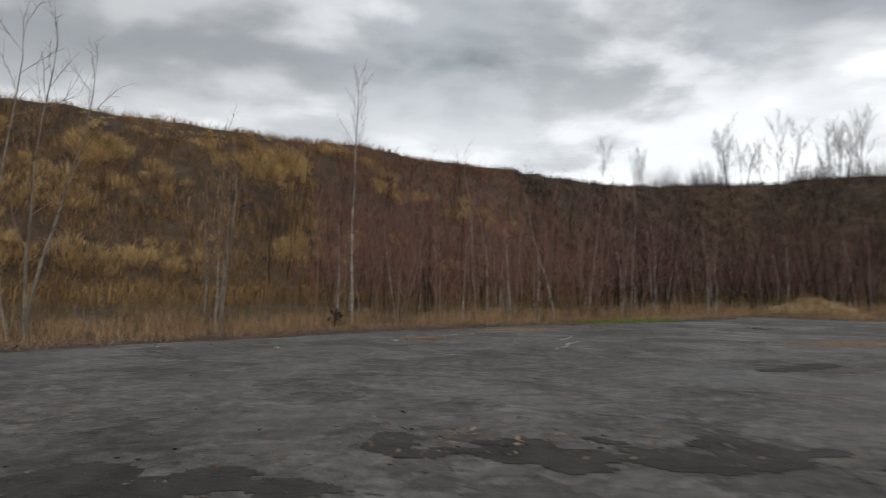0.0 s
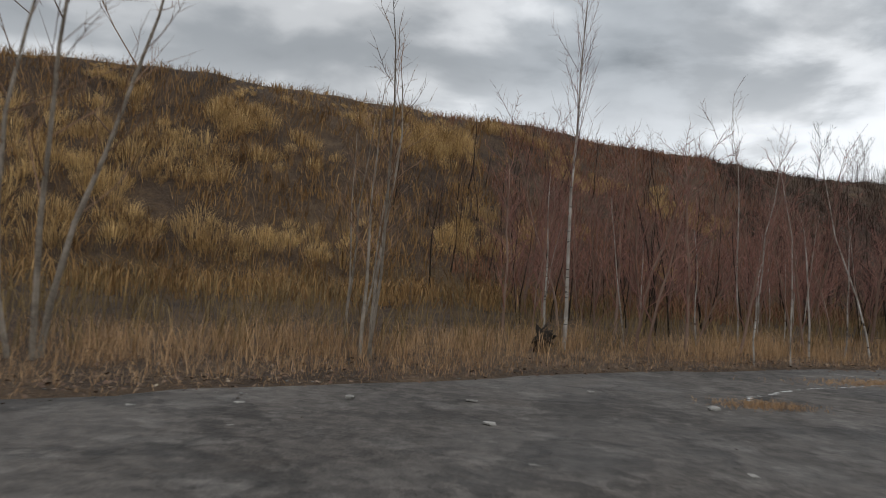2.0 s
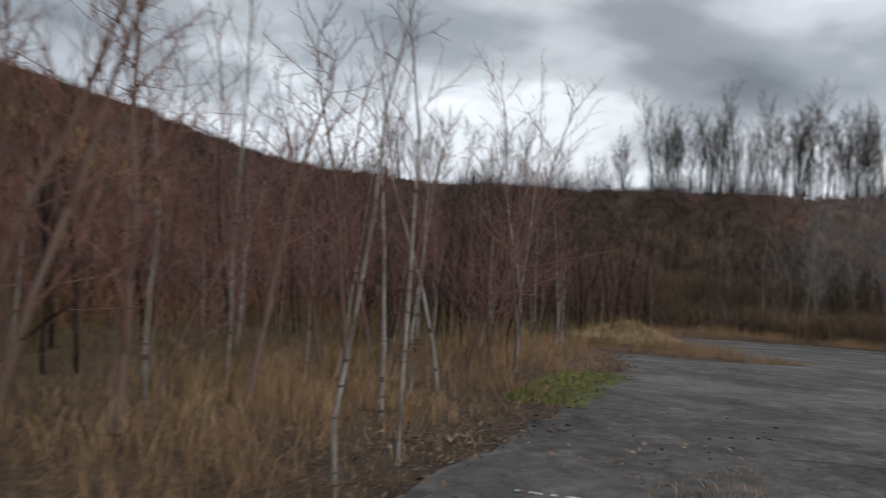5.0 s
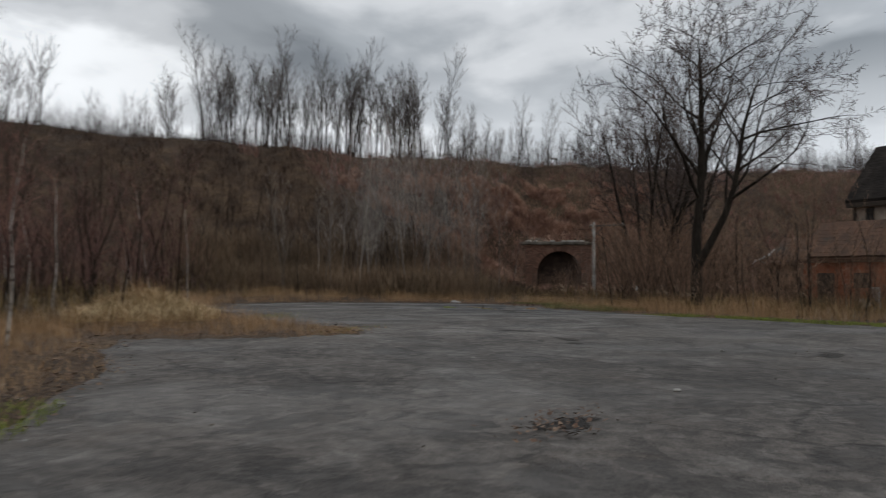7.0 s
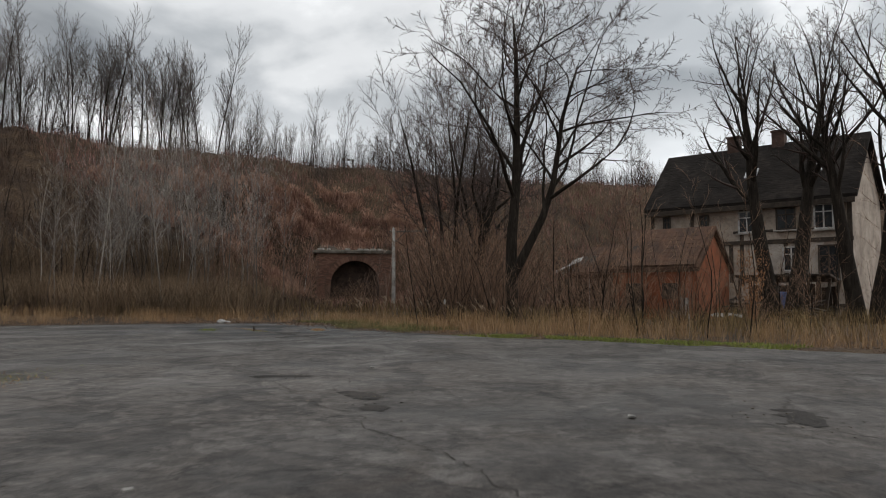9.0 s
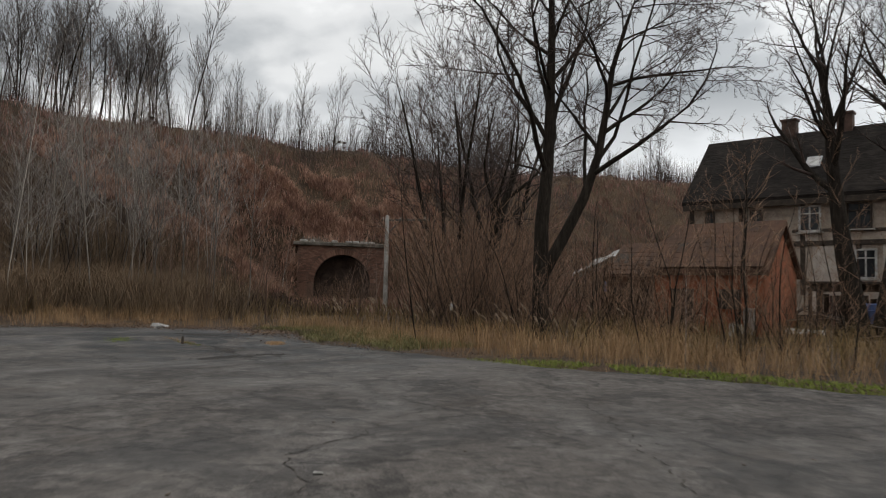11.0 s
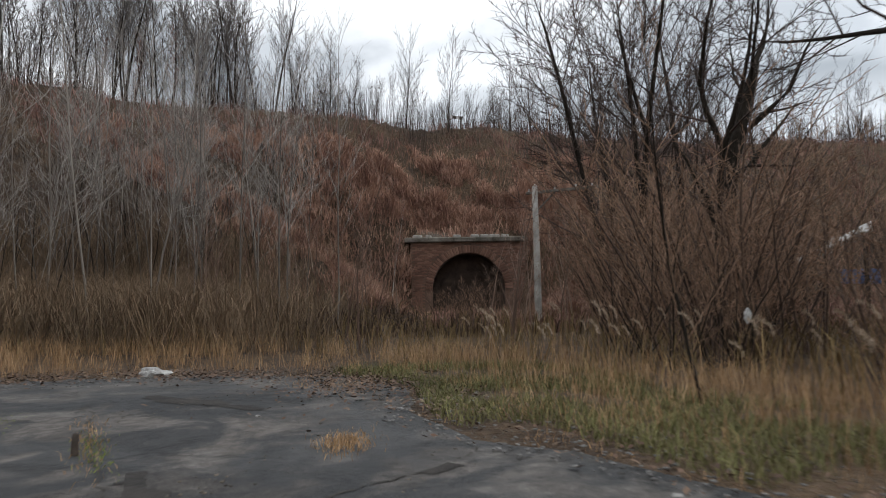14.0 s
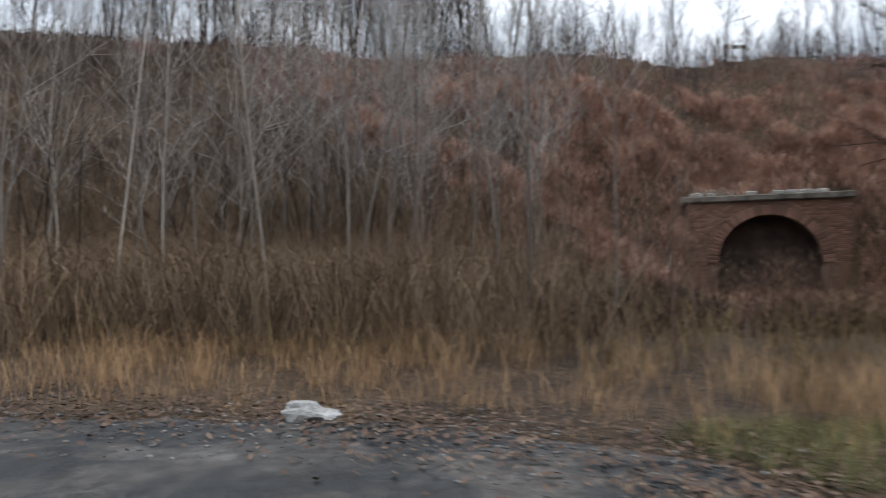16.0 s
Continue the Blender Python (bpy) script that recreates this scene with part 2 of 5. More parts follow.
TURF = material("olive green turf", island_look([(0.0, (0.046, 0.047, 0.017)), (0.5, (0.12, 0.115, 0.042)), (1.0, (0.25, 0.215, 0.095))], share=0.5, scale=0.6, drift_by=1.1))
MOSS = material("bright green moss and grass", island_look([(0.0, (0.078, 0.098, 0.02)), (0.5, (0.158, 0.19, 0.034)), (1.0, (0.27, 0.30, 0.068))]))
LEAF = material("fallen brown leaves", island_look([(0.0, (0.04038, 0.02451, 0.01683)), (0.5, (0.0969, 0.05691, 0.0374)), (0.85, (0.1777, 0.1226, 0.08415)), (1.0, (0.3069, 0.2626, 0.187))]))
STONE = material("grey rubble", island_look([(0.0, (0.0504, 0.0468, 0.0432)), (0.5, (0.1224, 0.1152, 0.108)), (1.0, (0.2448, 0.234, 0.2196))]))


def plain(low, high, scale=3.0, rough=0.85, metal=0.0, relief=0.3):
    """A surface that drifts between two tones, with stains."""
    def build(net, shader):
        at = place_of(net)
        a, b = net.noise(at, scale, 5, 0.62, 0.4), net.noise(at, scale * 9, 4, 0.65)
        net.join(net.ramp(net.math("ADD", net.math("MULTIPLY", a, 0.7), net.math("MULTIPLY", b, 0.3)), [(0.36, low), (0.64, high)]), shader.inputs["Base Color"])
        shader.inputs["Metallic"].default_value = metal
        bump(net, shader, b, relief, 0.02)
        shader.inputs["Roughness"].default_value = rough
    return build


PAINT = material("worn white road paint", plain((0.16, 0.16, 0.155), (0.55, 0.55, 0.53), 5.0))
RAG = material("soiled crumpled plastic", plain((0.09, 0.082, 0.072), (0.50, 0.48, 0.45), 9.0, 0.7, 0.0, 0.8))
WHITE = material("dirty white plastic", plain((0.17, 0.16, 0.145), (0.52, 0.505, 0.48), 4.0, 0.7))
RENDER = material("grey weathered render", plain((0.19, 0.15, 0.12), (0.43, 0.355, 0.29), 0.9))
PATCH = material("pale render patches", plain((0.28, 0.235, 0.20), (0.50, 0.44, 0.385), 1.4))
CHIMNEY = material("brown chimney brick", plain((0.0372, 0.0216, 0.0162), (0.093, 0.054, 0.0396), 2.2))
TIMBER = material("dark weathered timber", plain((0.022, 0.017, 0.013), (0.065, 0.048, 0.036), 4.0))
CONCRETE = material("pale weathered concrete", plain((0.17, 0.155, 0.135), (0.40, 0.375, 0.34), 2.0))
MOSSY = material("stained mossy stone", plain((0.045, 0.038, 0.028), (0.20, 0.175, 0.145), 1.6))
OLDWOOD = material("grey old wood", plain((0.075, 0.062, 0.05), (0.20, 0.175, 0.15), 2.5))
# brick for the bore, with the tunnel's shade in its colour
SHADEBRICK = material("brick darkened as tunnel shade", plain((0.032, 0.024, 0.020), (0.085, 0.060, 0.047), 2.0, 0.95))
BRUSHSTEM = material("brown brush stems", island_look([(0.0, (0.04, 0.02632, 0.0192)), (0.5, (0.075, 0.04888, 0.03648)), (1.0, (0.14, 0.09212, 0.0672))]))
SCRUBTWIG = material("olive brown scrub twigs", island_look([(0.0, (0.06874, 0.04134, 0.02591)), (0.5, (0.1719, 0.1033, 0.06554)), (1.0, (0.3007, 0.1846, 0.1158))]))
GLASS = material("dark window glass", plain((0.012, 0.013, 0.014), (0.03, 0.032, 0.035), 2.0, 0.12, 0.0, 0.05))
BRICK = material("weathered red brick", island_look([(0.0, (0.095, 0.052, 0.038)), (0.5, (0.185, 0.098, 0.068)), (1.0, (0.285, 0.165, 0.115))], by_object=True))
BRICKWALL = material("red brick mortar", plain((0.085, 0.055, 0.041), (0.19, 0.115, 0.082), 1.6))
ORANGE = material("orange brick", plain((0.15, 0.047, 0.022), (0.32, 0.105, 0.048), 1.5))
TILE = material("mossy clay roof tile", plain((0.036, 0.021, 0.013), (0.105, 0.052, 0.030), 1.2))
def roofing_look(net, shader):
    at = place_of(net)
    blot = net.noise(at, 0.7, 5, 0.65, 0.5)
    streak = net.noise(net.mapped(at, (1.2, 1.2, 7.0)), 1.6, 4, 0.6)
    base = net.ramp(net.math("ADD", net.math("MULTIPLY", blot, 0.6), net.math("MULTIPLY", streak, 0.4)), [(0.36, (0.008, 0.0066, 0.0056)), (0.5, (0.016, 0.013, 0.011)), (0.66, (0.034, 0.0275, 0.023))])
    net.join(base, shader.inputs["Base Color"])
    bump(net, shader, net.math("ADD", streak, blot), 0.7, 0.06)
    shader.inputs["Roughness"].default_value = 0.95
    shader.inputs["Specular IOR Level"].default_value = 0.08


SLATE = material("blackish roof tiles", roofing_look)
BLUE = material("blue plastic", plain((0.06, 0.10, 0.24), (0.16, 0.22, 0.42), 3.0, 0.5))
ZINC = material("galvanised metal", plain((0.20, 0.20, 0.20), (0.36, 0.36, 0.36), 3.0, 0.5, 0.6))


# ---- mesh helpers ----
def mesh_of(name, verts, faces, mat):
    me = bpy.data.meshes.new(name)
    me.from_pydata([tuple(v) for v in verts], [], faces)
    me.materials.append(mat)
    return me


def mesh_fast(name, verts, tris, mat):
    """A mesh from arrays of corners and triangles."""
    me = bpy.data.meshes.new(name)
    me.vertices.add(len(verts))
    me.vertices.foreach_set("co", np.asarray(verts, np.float32).ravel())
    me.loops.add(3 * len(tris))
    me.loops.foreach_set("vertex_index", np.asarray(tris, np.int32).ravel())
    me.polygons.add(len(tris))
    me.polygons.foreach_set("loop_start", np.arange(0, 3 * len(tris), 3, dtype=np.int32))
    me.update(calc_edges=True)
    me.materials.append(mat)
    return me


def part(name, me, parent, label="", at=None):
    ob = new(name, me)
    ob.parent = parent
    if at is not None:
        ob.matrix_basis = at
    if label:
        tagged(ob, label)
    return ob


def box(bm, cx, cy, cz, sx, sy, sz, turn=0.0, bevel=0.0):
    """A block in a bmesh, by its middle and size, with its edges eased."""
    made = bmesh.ops.create_cube(bm, size=1.0, matrix=Matrix.Translation((cx, cy, cz)) @ Matrix.Rotation(turn, 4, "Z") @ Matrix.Diagonal((sx, sy, sz, 1)))
    if bevel:
        edges = {e for v in made["verts"] for e in v.link_edges}
        bmesh.ops.bevel(bm, geom=list(edges), offset=bevel, segments=1, affect="EDGES")


def block(name, size, mat, parent, at, label="", bevel=0.01):
    bm = bmesh.new()
    box(bm, 0, 0, 0, *size, 0.0, bevel)
    return part(name, finish(name, bm, mat), parent, label, at)


def finish(name, bm, mat):
    me = bpy.data.meshes.new(name)
    bm.to_mesh(me)
    bm.free()
    me.materials.append(mat)
    return me


def thing(name, x, y, z=0.0, turn=0.0, label="", category="", group=""):
    ob = new(name)
    ob.empty_display_size = 0.3
    ob.matrix_basis = pose(x, y, z, 0, 0, turn)
    return tagged(ob, label, category, group)


# ---- lie of the land ----
# crest of the embankments: x, y, height, run of the slope below it
CREST = np.array([(-140, -20, 11, 18), (-80, 8, 11.5, 18), (-50, 28, 12, 18), (-33, 41, 12.3, 18), (-20, 47.8, 12.4, 18), (-12, 53.2, 12.4, 18), (-2, 61, 12.4, 18), (8, 68.2, 12.4, 18),
                  (20, 76, 12.4, 18), (28, 79.5, 12.5, 18), (36, 76.5, 12.7, 18), (44, 71.5, 12.9, 18), (51, 65.5, 13, 17), (57, 59.5, 13, 17), (64, 51.5, 13, 16), (73, 40, 13, 14), (80, 31, 13, 14.5),
                  (85, 20, 13, 15), (88, 10, 13, 15), (93, -8, 13, 16), (105, -45, 13, 18), (120, -120, 13, 18)], float)
LOT = [(-60, -32), (24, -32), (24, -10), (25, 5), (27.1, 14), (28.4, 17), (29.8, 19.5), (30.8, 21.5), (31.9, 24), (33.5, 26.4), (35, 28.5), (37, 30), (39, 31), (40, 32.6), (40.2, 34.1), (39.5, 36),
       (38.2, 38.6), (36, 42), (32, 44.5), (27, 41), (22.8, 36.6), (20.8, 31.2), (18.6, 29.9), (16.3, 31.5), (15.1, 33.4), (12, 30.2), (8.8, 27.5), (5.4, 25.1), (3.2, 23.7), (0.8, 21.9), (-0.6, 20.7),
       (-2.5, 19), (-4.2, 17), (-5.5, 15.4), (-6.9, 13.8), (-8.1, 12.1), (-13, 6.5), (-24, -3), (-60, -26)]
PORTAL, PORTAL_TURN = Vector((65.5, 36.05, 0.0)), radians(286.0)
PORTAL_U = Vector((math.cos(PORTAL_TURN), math.sin(PORTAL_TURN)))
PORTAL_V = Vector((-PORTAL_U.y, PORTAL_U.x))


def wobbled(ring, step, amount):
    """The ring cut into short pieces whose ends wander."""
    out = []
    for (ax, ay), (bx, by) in zip(ring, ring[1:] + ring[:1]):
        n = max(1, int(math.hypot(bx - ax, by - ay) / step))
        for i in range(n):
            x, y = ax + (bx - ax) * i / n, ay + (by - ay) * i / n
            w = noise.noise_vector(Vector((x * 0.35, y * 0.35, 3.0))) * amount + noise.noise_vector(Vector((x * 1.6, y * 1.6, 9.0))) * amount * 0.45
            out.append((x + w.x, y + w.y))
    return np.array(out)


EDGE = wobbled(LOT, 0.4, 0.42)


def inside(ring, x, y):
    ax, ay = ring[:, 0], ring[:, 1]
    bx, by = np.roll(ax, -1), np.roll(ay, -1)
    hit = np.zeros(x.shape, bool)
    for i in range(len(ax)):
        cross = ((ay[i] > y) != (by[i] > y)) & (x < (bx[i] - ax[i]) * (y - ay[i]) / (by[i] - ay[i] + 1e-12) + ax[i])
        hit ^= cross
    return hit


def nearest(line, x, y, closed):
    """How far each place is from a line of places, which piece is nearest, how far along it, and on which side."""
    best, which, along, side = np.full(x.shape, 1e9), np.zeros(x.shape, int), np.zeros(x.shape), np.zeros(x.shape)
    for i in range(len(line) - (0 if closed else 1)):
        a, b = line[i][:2], line[(i + 1) % len(line)][:2]
        d = b - a
        s = np.clip(((x - a[0]) * d[0] + (y - a[1]) * d[1]) / (d @ d), 0, 1)
        far = np.hypot(x - a[0] - s * d[0], y - a[1] - s * d[1])
        near = far < best
        best, which, along = np.where(near, far, best), np.where(near, i, which), np.where(near, s, along)
        side = np.where(near, d[0] * (y - a[1]) - d[1] * (x - a[0]), side)
    return best, which, along, side


def rough(x, y, scale, seed):
    return np.array([noise.noise(Vector((a * scale, b * scale, seed))) for a, b in zip(x.ravel(), y.ravel())]).reshape(x.shape)


def land(x, y):
    """The height of the ground."""
    x, y = np.asarray(x, float), np.asarray(y, float)
    far, i, s, side = nearest(CREST, x, y, False)
    top = CREST[i, 2] * (1 - s) + CREST[i + 1, 2] * s
    run = CREST[i, 3] * (1 - s) + CREST[i + 1, 3] * s
    top = top + 0.5 * rough(x, y, 0.05, 1.0)
    up = np.clip(1 - far / run, 0, 1)
    face = top * (0.82 * up + 0.18 * up * up * (3 - 2 * up)) + np.clip(1 - (far - run) / 12, 0, 1) * 0.7 * (1 - up)
    behind = top - np.clip((far - 5) / 40, 0, 1) * 5.0
    z = np.where(side < 0, face, behind)
    z = z + np.clip(far * 0 + z / 4, 0.12, 1) * (0.45 * rough(x, y, 0.22, 4.0) + 0.22 * rough(x, y, 0.7, 8.0))
    # the yard lies a hand below its asphalt
    gap, *_ = nearest(EDGE[::3], x, y, True)
    within = inside(EDGE, x, y)
    z = np.where(within, -0.12 + 0.10 * np.clip(1 - gap / 1.5, 0, 1), np.where(gap < 3, z * np.clip(gap / 3, 0, 1), z))
    # a cutting before the tunnel mouth
    u = (x - PORTAL.x) * PORTAL_U.x + (y - PORTAL.y) * PORTAL_U.y
    v = (x - PORTAL.x) * PORTAL_V.x + (y - PORTAL.y) * PORTAL_V.y
    sides = np.abs(u) > 3.05
    cut = np.where(sides, 0.3 + (np.abs(u) - 3.0) * 0.75 + 2.2 * np.clip(v + 1.2, 0, 20), 0.2)
    z = np.where((np.abs(u) < 11) & (sides | (v < 0.75)), np.minimum(z, cut), z)
    back = 4.72 + 0.95 * (v - 0.75) + np.clip(np.abs(u) - 2.6, 0, 20) * 0.8
    z = np.where((v >= 0.75) & (np.abs(u) < 9), np.minimum(z, back), z)
    z = np.where((v >= 0.75) & (v < 3) & (np.abs(u) < 3.1), np.maximum(z, 4.62), z)
    # a hummock of grass beside the yard
    return z + 0.7 * np.exp(-(((x - 19.5) / 1.4) ** 2 + ((y - 37.0) / 1.2) ** 2))


def build_ground():
    def ticks(a, b, step):
        mid = list(np.arange(a, b + 0.01, step))
        lo, hi, k = [], [], step
        x = a
        while x > -900:
            k *= 1.35
            x -= k
            lo.append(x)
        x, k = b, step
        while x < 900:
            k *= 1.35
            x += k
            hi.append(x)
        return np.array(lo[::-1] + mid + hi)
    gx, gy = ticks(-44, 122, 0.75), ticks(-12, 96, 0.75)
    X, Y = np.meshgrid(gx, gy)
    Z = land(X, Y)
    verts = np.stack([X, Y, Z], -1).reshape(-1, 3)
    n, m = len(gx), len(gy)
    idx = np.arange(n * m).reshape(m, n)
    quads = np.stack([idx[:-1, :-1], idx[:-1, 1:], idx[1:, 1:], idx[1:, :-1]], -1).reshape(-1, 4)
    # leave out the steep cells behind the tunnel mouth
    mid = verts[quads].mean(1)
    low = verts[quads][:, :, 2].min(1)
    u = (mid[:, 0] - PORTAL.x) * PORTAL_U.x + (mid[:, 1] - PORTAL.y) * PORTAL_U.y
    v = (mid[:, 0] - PORTAL.x) * PORTAL_V.x + (mid[:, 1] - PORTAL.y) * PORTAL_V.y
    quads = quads[~((np.abs(u) < 2.5) & (v > 0.25) & (v < 2.5) & (low < 4))]
    tris = np.concatenate([quads[:, [0, 1, 2]], quads[:, [0, 2, 3]]])
    me = mesh_fast("ground", verts, tris, SOIL)
    me.polygons.foreach_set("use_smooth", np.ones(len(tris), bool))
    tagged(new("ground", me), "brown leaf-littered ground rising to embankment slopes", "ground", kind="structure")


build_ground()


def build_lot():
    step = 0.45
    gx, gy = np.arange(-60, 50, step), np.arange(-33, 52, step)
    X, Y = np.meshgrid(gx, gy)
    within = inside(EDGE, X, Y)
    Z = 0.035 * rough(X, Y, 0.12, 2.0) + 0.012 * rough(X, Y, 0.6, 5.0)
    px, py = X.copy(), Y.copy()
    out = ~within
    gap, i, s, _ = nearest(EDGE, X, Y, True)
    a, b = EDGE[i], EDGE[(i + 1) % len(EDGE)]
    near = out & (gap < step * 1.6)
    px[near], py[near] = (a[..., 0] * (1 - s) + b[..., 0] * s)[near], (a[..., 1] * (1 - s) + b[..., 1] * s)[near]
    Z[near] = -0.03
    verts = np.stack([px, py, Z], -1).reshape(-1, 3)
    n, m = len(gx), len(gy)
    idx = np.arange(n * m).reshape(m, n)
    quads = np.stack([idx[:-1, :-1], idx[:-1, 1:], idx[1:, 1:], idx[1:, :-1]], -1).reshape(-1, 4)
    keep = within.ravel()[quads].any(1)
    quads = quads[keep]
    used, quads = np.unique(quads, return_inverse=True)
    quads = quads.reshape(-1, 4)
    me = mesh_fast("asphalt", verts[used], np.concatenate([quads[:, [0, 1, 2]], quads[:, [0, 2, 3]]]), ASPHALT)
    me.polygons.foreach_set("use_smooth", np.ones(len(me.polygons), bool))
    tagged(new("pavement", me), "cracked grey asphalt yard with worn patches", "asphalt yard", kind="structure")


build_lot()


# ---- tunnel mouth ----
def build_portal():
    base = thing("tunnel_portal", PORTAL.x, PORTAL.y, 0, math.degrees(PORTAL_TURN), "red brick tunnel mouth with round arch under a pale coping", "tunnel portal")
    half, spring, wide, top = 1.92, 1.95, 3.05, 4.45
    # the wall round the opening, 0.7 m thick; its face looks along -y of its own frame
    bm = bmesh.new()
    arch = [(half * math.cos(a), spring + half * math.sin(a)) for a in np.linspace(0, math.pi, 21)]
    inner = [(half, -0.6)] + arch + [(-half, -0.6)]
    outer = [(wide, -0.6)] + [(max(-wide, min(wide, 2.6 * x)), spring + (top - spring) * min(1, (z - spring) / half * 2.2 + 0.0)) for x, z in arch] + [(-wide, -0.6)]
    rows = []
    for y in (0.0, 0.75):
        rows.append(([bm.verts.new((x, y, z)) for x, z in inner], [bm.verts.new((x, y, z)) for x, z in outer]))
    (fi, fo), (bi, bo) = rows
    for i in range(len(inner) - 1):
        bm.faces.new((fi[i], fi[i + 1], fo[i + 1], fo[i]))
        bm.faces.new((bi[i], bo[i], bo[i + 1], bi[i + 1]))
        bm.faces.new((fi[i], bi[i], bi[i + 1], fi[i + 1]))
        bm.faces.new((fo[i], fo[i + 1], bo[i + 1], bo[i]))
    bmesh.ops.recalc_face_normals(bm, faces=bm.faces)
    part("wall", finish("portal_wall", bm, BRICKWALL), base, "dark red brick facing wall")
    # lining of the bore; its unlit darkness is put into the brick colour
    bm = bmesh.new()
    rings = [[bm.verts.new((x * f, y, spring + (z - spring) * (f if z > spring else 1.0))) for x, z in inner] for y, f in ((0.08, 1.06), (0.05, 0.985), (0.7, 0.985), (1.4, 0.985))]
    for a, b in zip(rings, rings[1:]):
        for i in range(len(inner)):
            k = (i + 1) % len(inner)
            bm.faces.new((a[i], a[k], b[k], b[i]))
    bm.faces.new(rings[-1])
    part("bore", finish("bore", bm, SHADEBRICK), base, "brick lining darkened as shade, walled up a step inside")
    # ring of voussoirs
    bm = bmesh.new()
    box(bm, 0, 0, 0, 0.40, 0.16, 0.13, 0, 0.015)
    stone = finish("voussoir", bm, BRICK)
    for k in range(43):
        a = math.pi * (k + 0.5) / 43
        ob = part("brick", stone, base)
        ob.matrix_basis = Matrix.Translation(((half + 0.2) * math.cos(a), -0.03, spring + (half + 0.2) * math.sin(a))) @ Matrix.Rotation(-a, 4, "Y")
    bm = bmesh.new()
    box(bm, -0.15, 0.3, top + 0.12, 6.5, 1.05, 0.26, 0, 0.04)
    part("coping", finish("coping", bm, MOSSY), base, "stained weathered coping stones")
    # pale blocks left on the coping
    for x, w in ((-0.6, 0.4), (0.35, 0.42), (0.85, 0.45), (1.4, 0.5), (1.95, 0.36), (-2.7, 0.45), (-2.1, 0.25)):
        block("coping_stone", (w, 0.36, 0.15), CONCRETE, base, pose(x, 0.1, top + 0.32, 0, 0, 6 * x), "pale stone block", 0.03)
    # courses of brick on the face, laid round the arch
    bm = bmesh.new()
    box(bm, 0, 0, 0, 0.245, 0.03, 0.07, 0, 0.006)
    brick = finish("brick", bm, BRICK)
    rest = bmesh.new()
    count = 0
    for row in range(52):
        z = 0.2 + ((row + 20) % 52) * 0.083
        for k in range(-11, 12):
            x = k * 0.26 + (0.13 if row % 2 else 0.0)
            if z > top - 0.05 or abs(x) > 2.9 or math.hypot(x, z - spring) < half + 0.5 or (z < spring and abs(x) < half + 0.5):
                continue
            y = -0.006 - 0.006 * ((k * 7 + row * 3) % 3)
            if count < 290:
                part("brick", brick, base, "", pose(x, y, z))
                count += 1
            else:
                box(rest, x, y, z, 0.245, 0.03, 0.07)
    tagged(part("brick_courses", finish("brick_courses", rest, BRICK), base), kind="stuff")


build_portal()


# ---- house and sheds ----
def gabled(name, length, width, eave, ridge, wall, roof, over=0.35):
    """Meshes of a gabled body and its two roof slopes; length along x, the near long side at y = 0."""
    bm = bmesh.new()
    v = [bm.verts.new(p) for p in ((0, 0, -0.5), (length, 0, -0.5), (length, width, -0.5), (0, width, -0.5), (0, 0, eave), (length, 0, eave), (length, width, eave), (0, width, eave),
                                   (0, width / 2, ridge - 0.15), (length, width / 2, ridge - 0.15))]
    for f in ((0, 1, 5, 4), (1, 2, 6, 9, 5), (2, 3, 7, 6), (3, 0, 4, 8, 7), (3, 2, 1, 0)):
        bm.faces.new([v[i] for i in f])
    body = finish(name + "_walls", bm, wall)
    roofs = []
    slope = (ridge - eave) / (width / 2)
    for s in (0, 1):
        bm = bmesh.new()
        y0, y1 = (-over, width / 2) if s == 0 else (width + over, width / 2)
        z0 = eave - over * slope
        pts = [(-over, y0, z0), (length + over, y0, z0), (length + over, y1, ridge), (-over, y1, ridge)]
        lower = [bm.verts.new((x, y, z)) for x, y, z in pts]
        upper = [bm.verts.new((x, y, z + 0.22)) for x, y, z in pts]
        bm.faces.new(upper)
        bm.faces.new(lower[::-1])
        for i in range(4):
            bm.faces.new((lower[i], lower[(i + 1) % 4], upper[(i + 1) % 4], upper[i]))
        bmesh.ops.recalc_face_normals(bm, faces=bm.faces)
        roofs.append(finish(name + "_roof", bm, roof))
    return body, roofs


def window(parent, base, x, z, w, h, bright=True):
    """A casement in a wall that faces -y: dark panes in a frame, with a sill."""
    win = part("window", finish("window_recess", cube_bm(w, 0.06, h), GLASS), parent, "", base @ pose(x, -0.02, z))
    bm = bmesh.new()
    t = 0.09
    for cx, cz, sx, sz in ((-w / 2, 0, t, h + t), (w / 2, 0, t, h + t), (0, h / 2, w - t, t), (0, -h / 2, w - t, t), (0, 0, t * 0.8, h - t), (0, h * 0.2, w - t, t * 0.7)):
        box(bm, cx, -0.05, cz, sx, 0.08, sz, 0, 0.008)
    part("frame", finish("window_frame", bm, WHITE if bright else TIMBER), win)
    bm = bmesh.new()
    box(bm, 0, -0.08, -h / 2 - 0.1, w + 0.3, 0.2, 0.08, 0, 0.01)
    part("sill", finish("window_sill", bm, CONCRETE), win)


def cube_bm(sx, sy, sz):
    bm = bmesh.new()
    box(bm, 0, 0, 0, sx, sy, sz)
    return bm


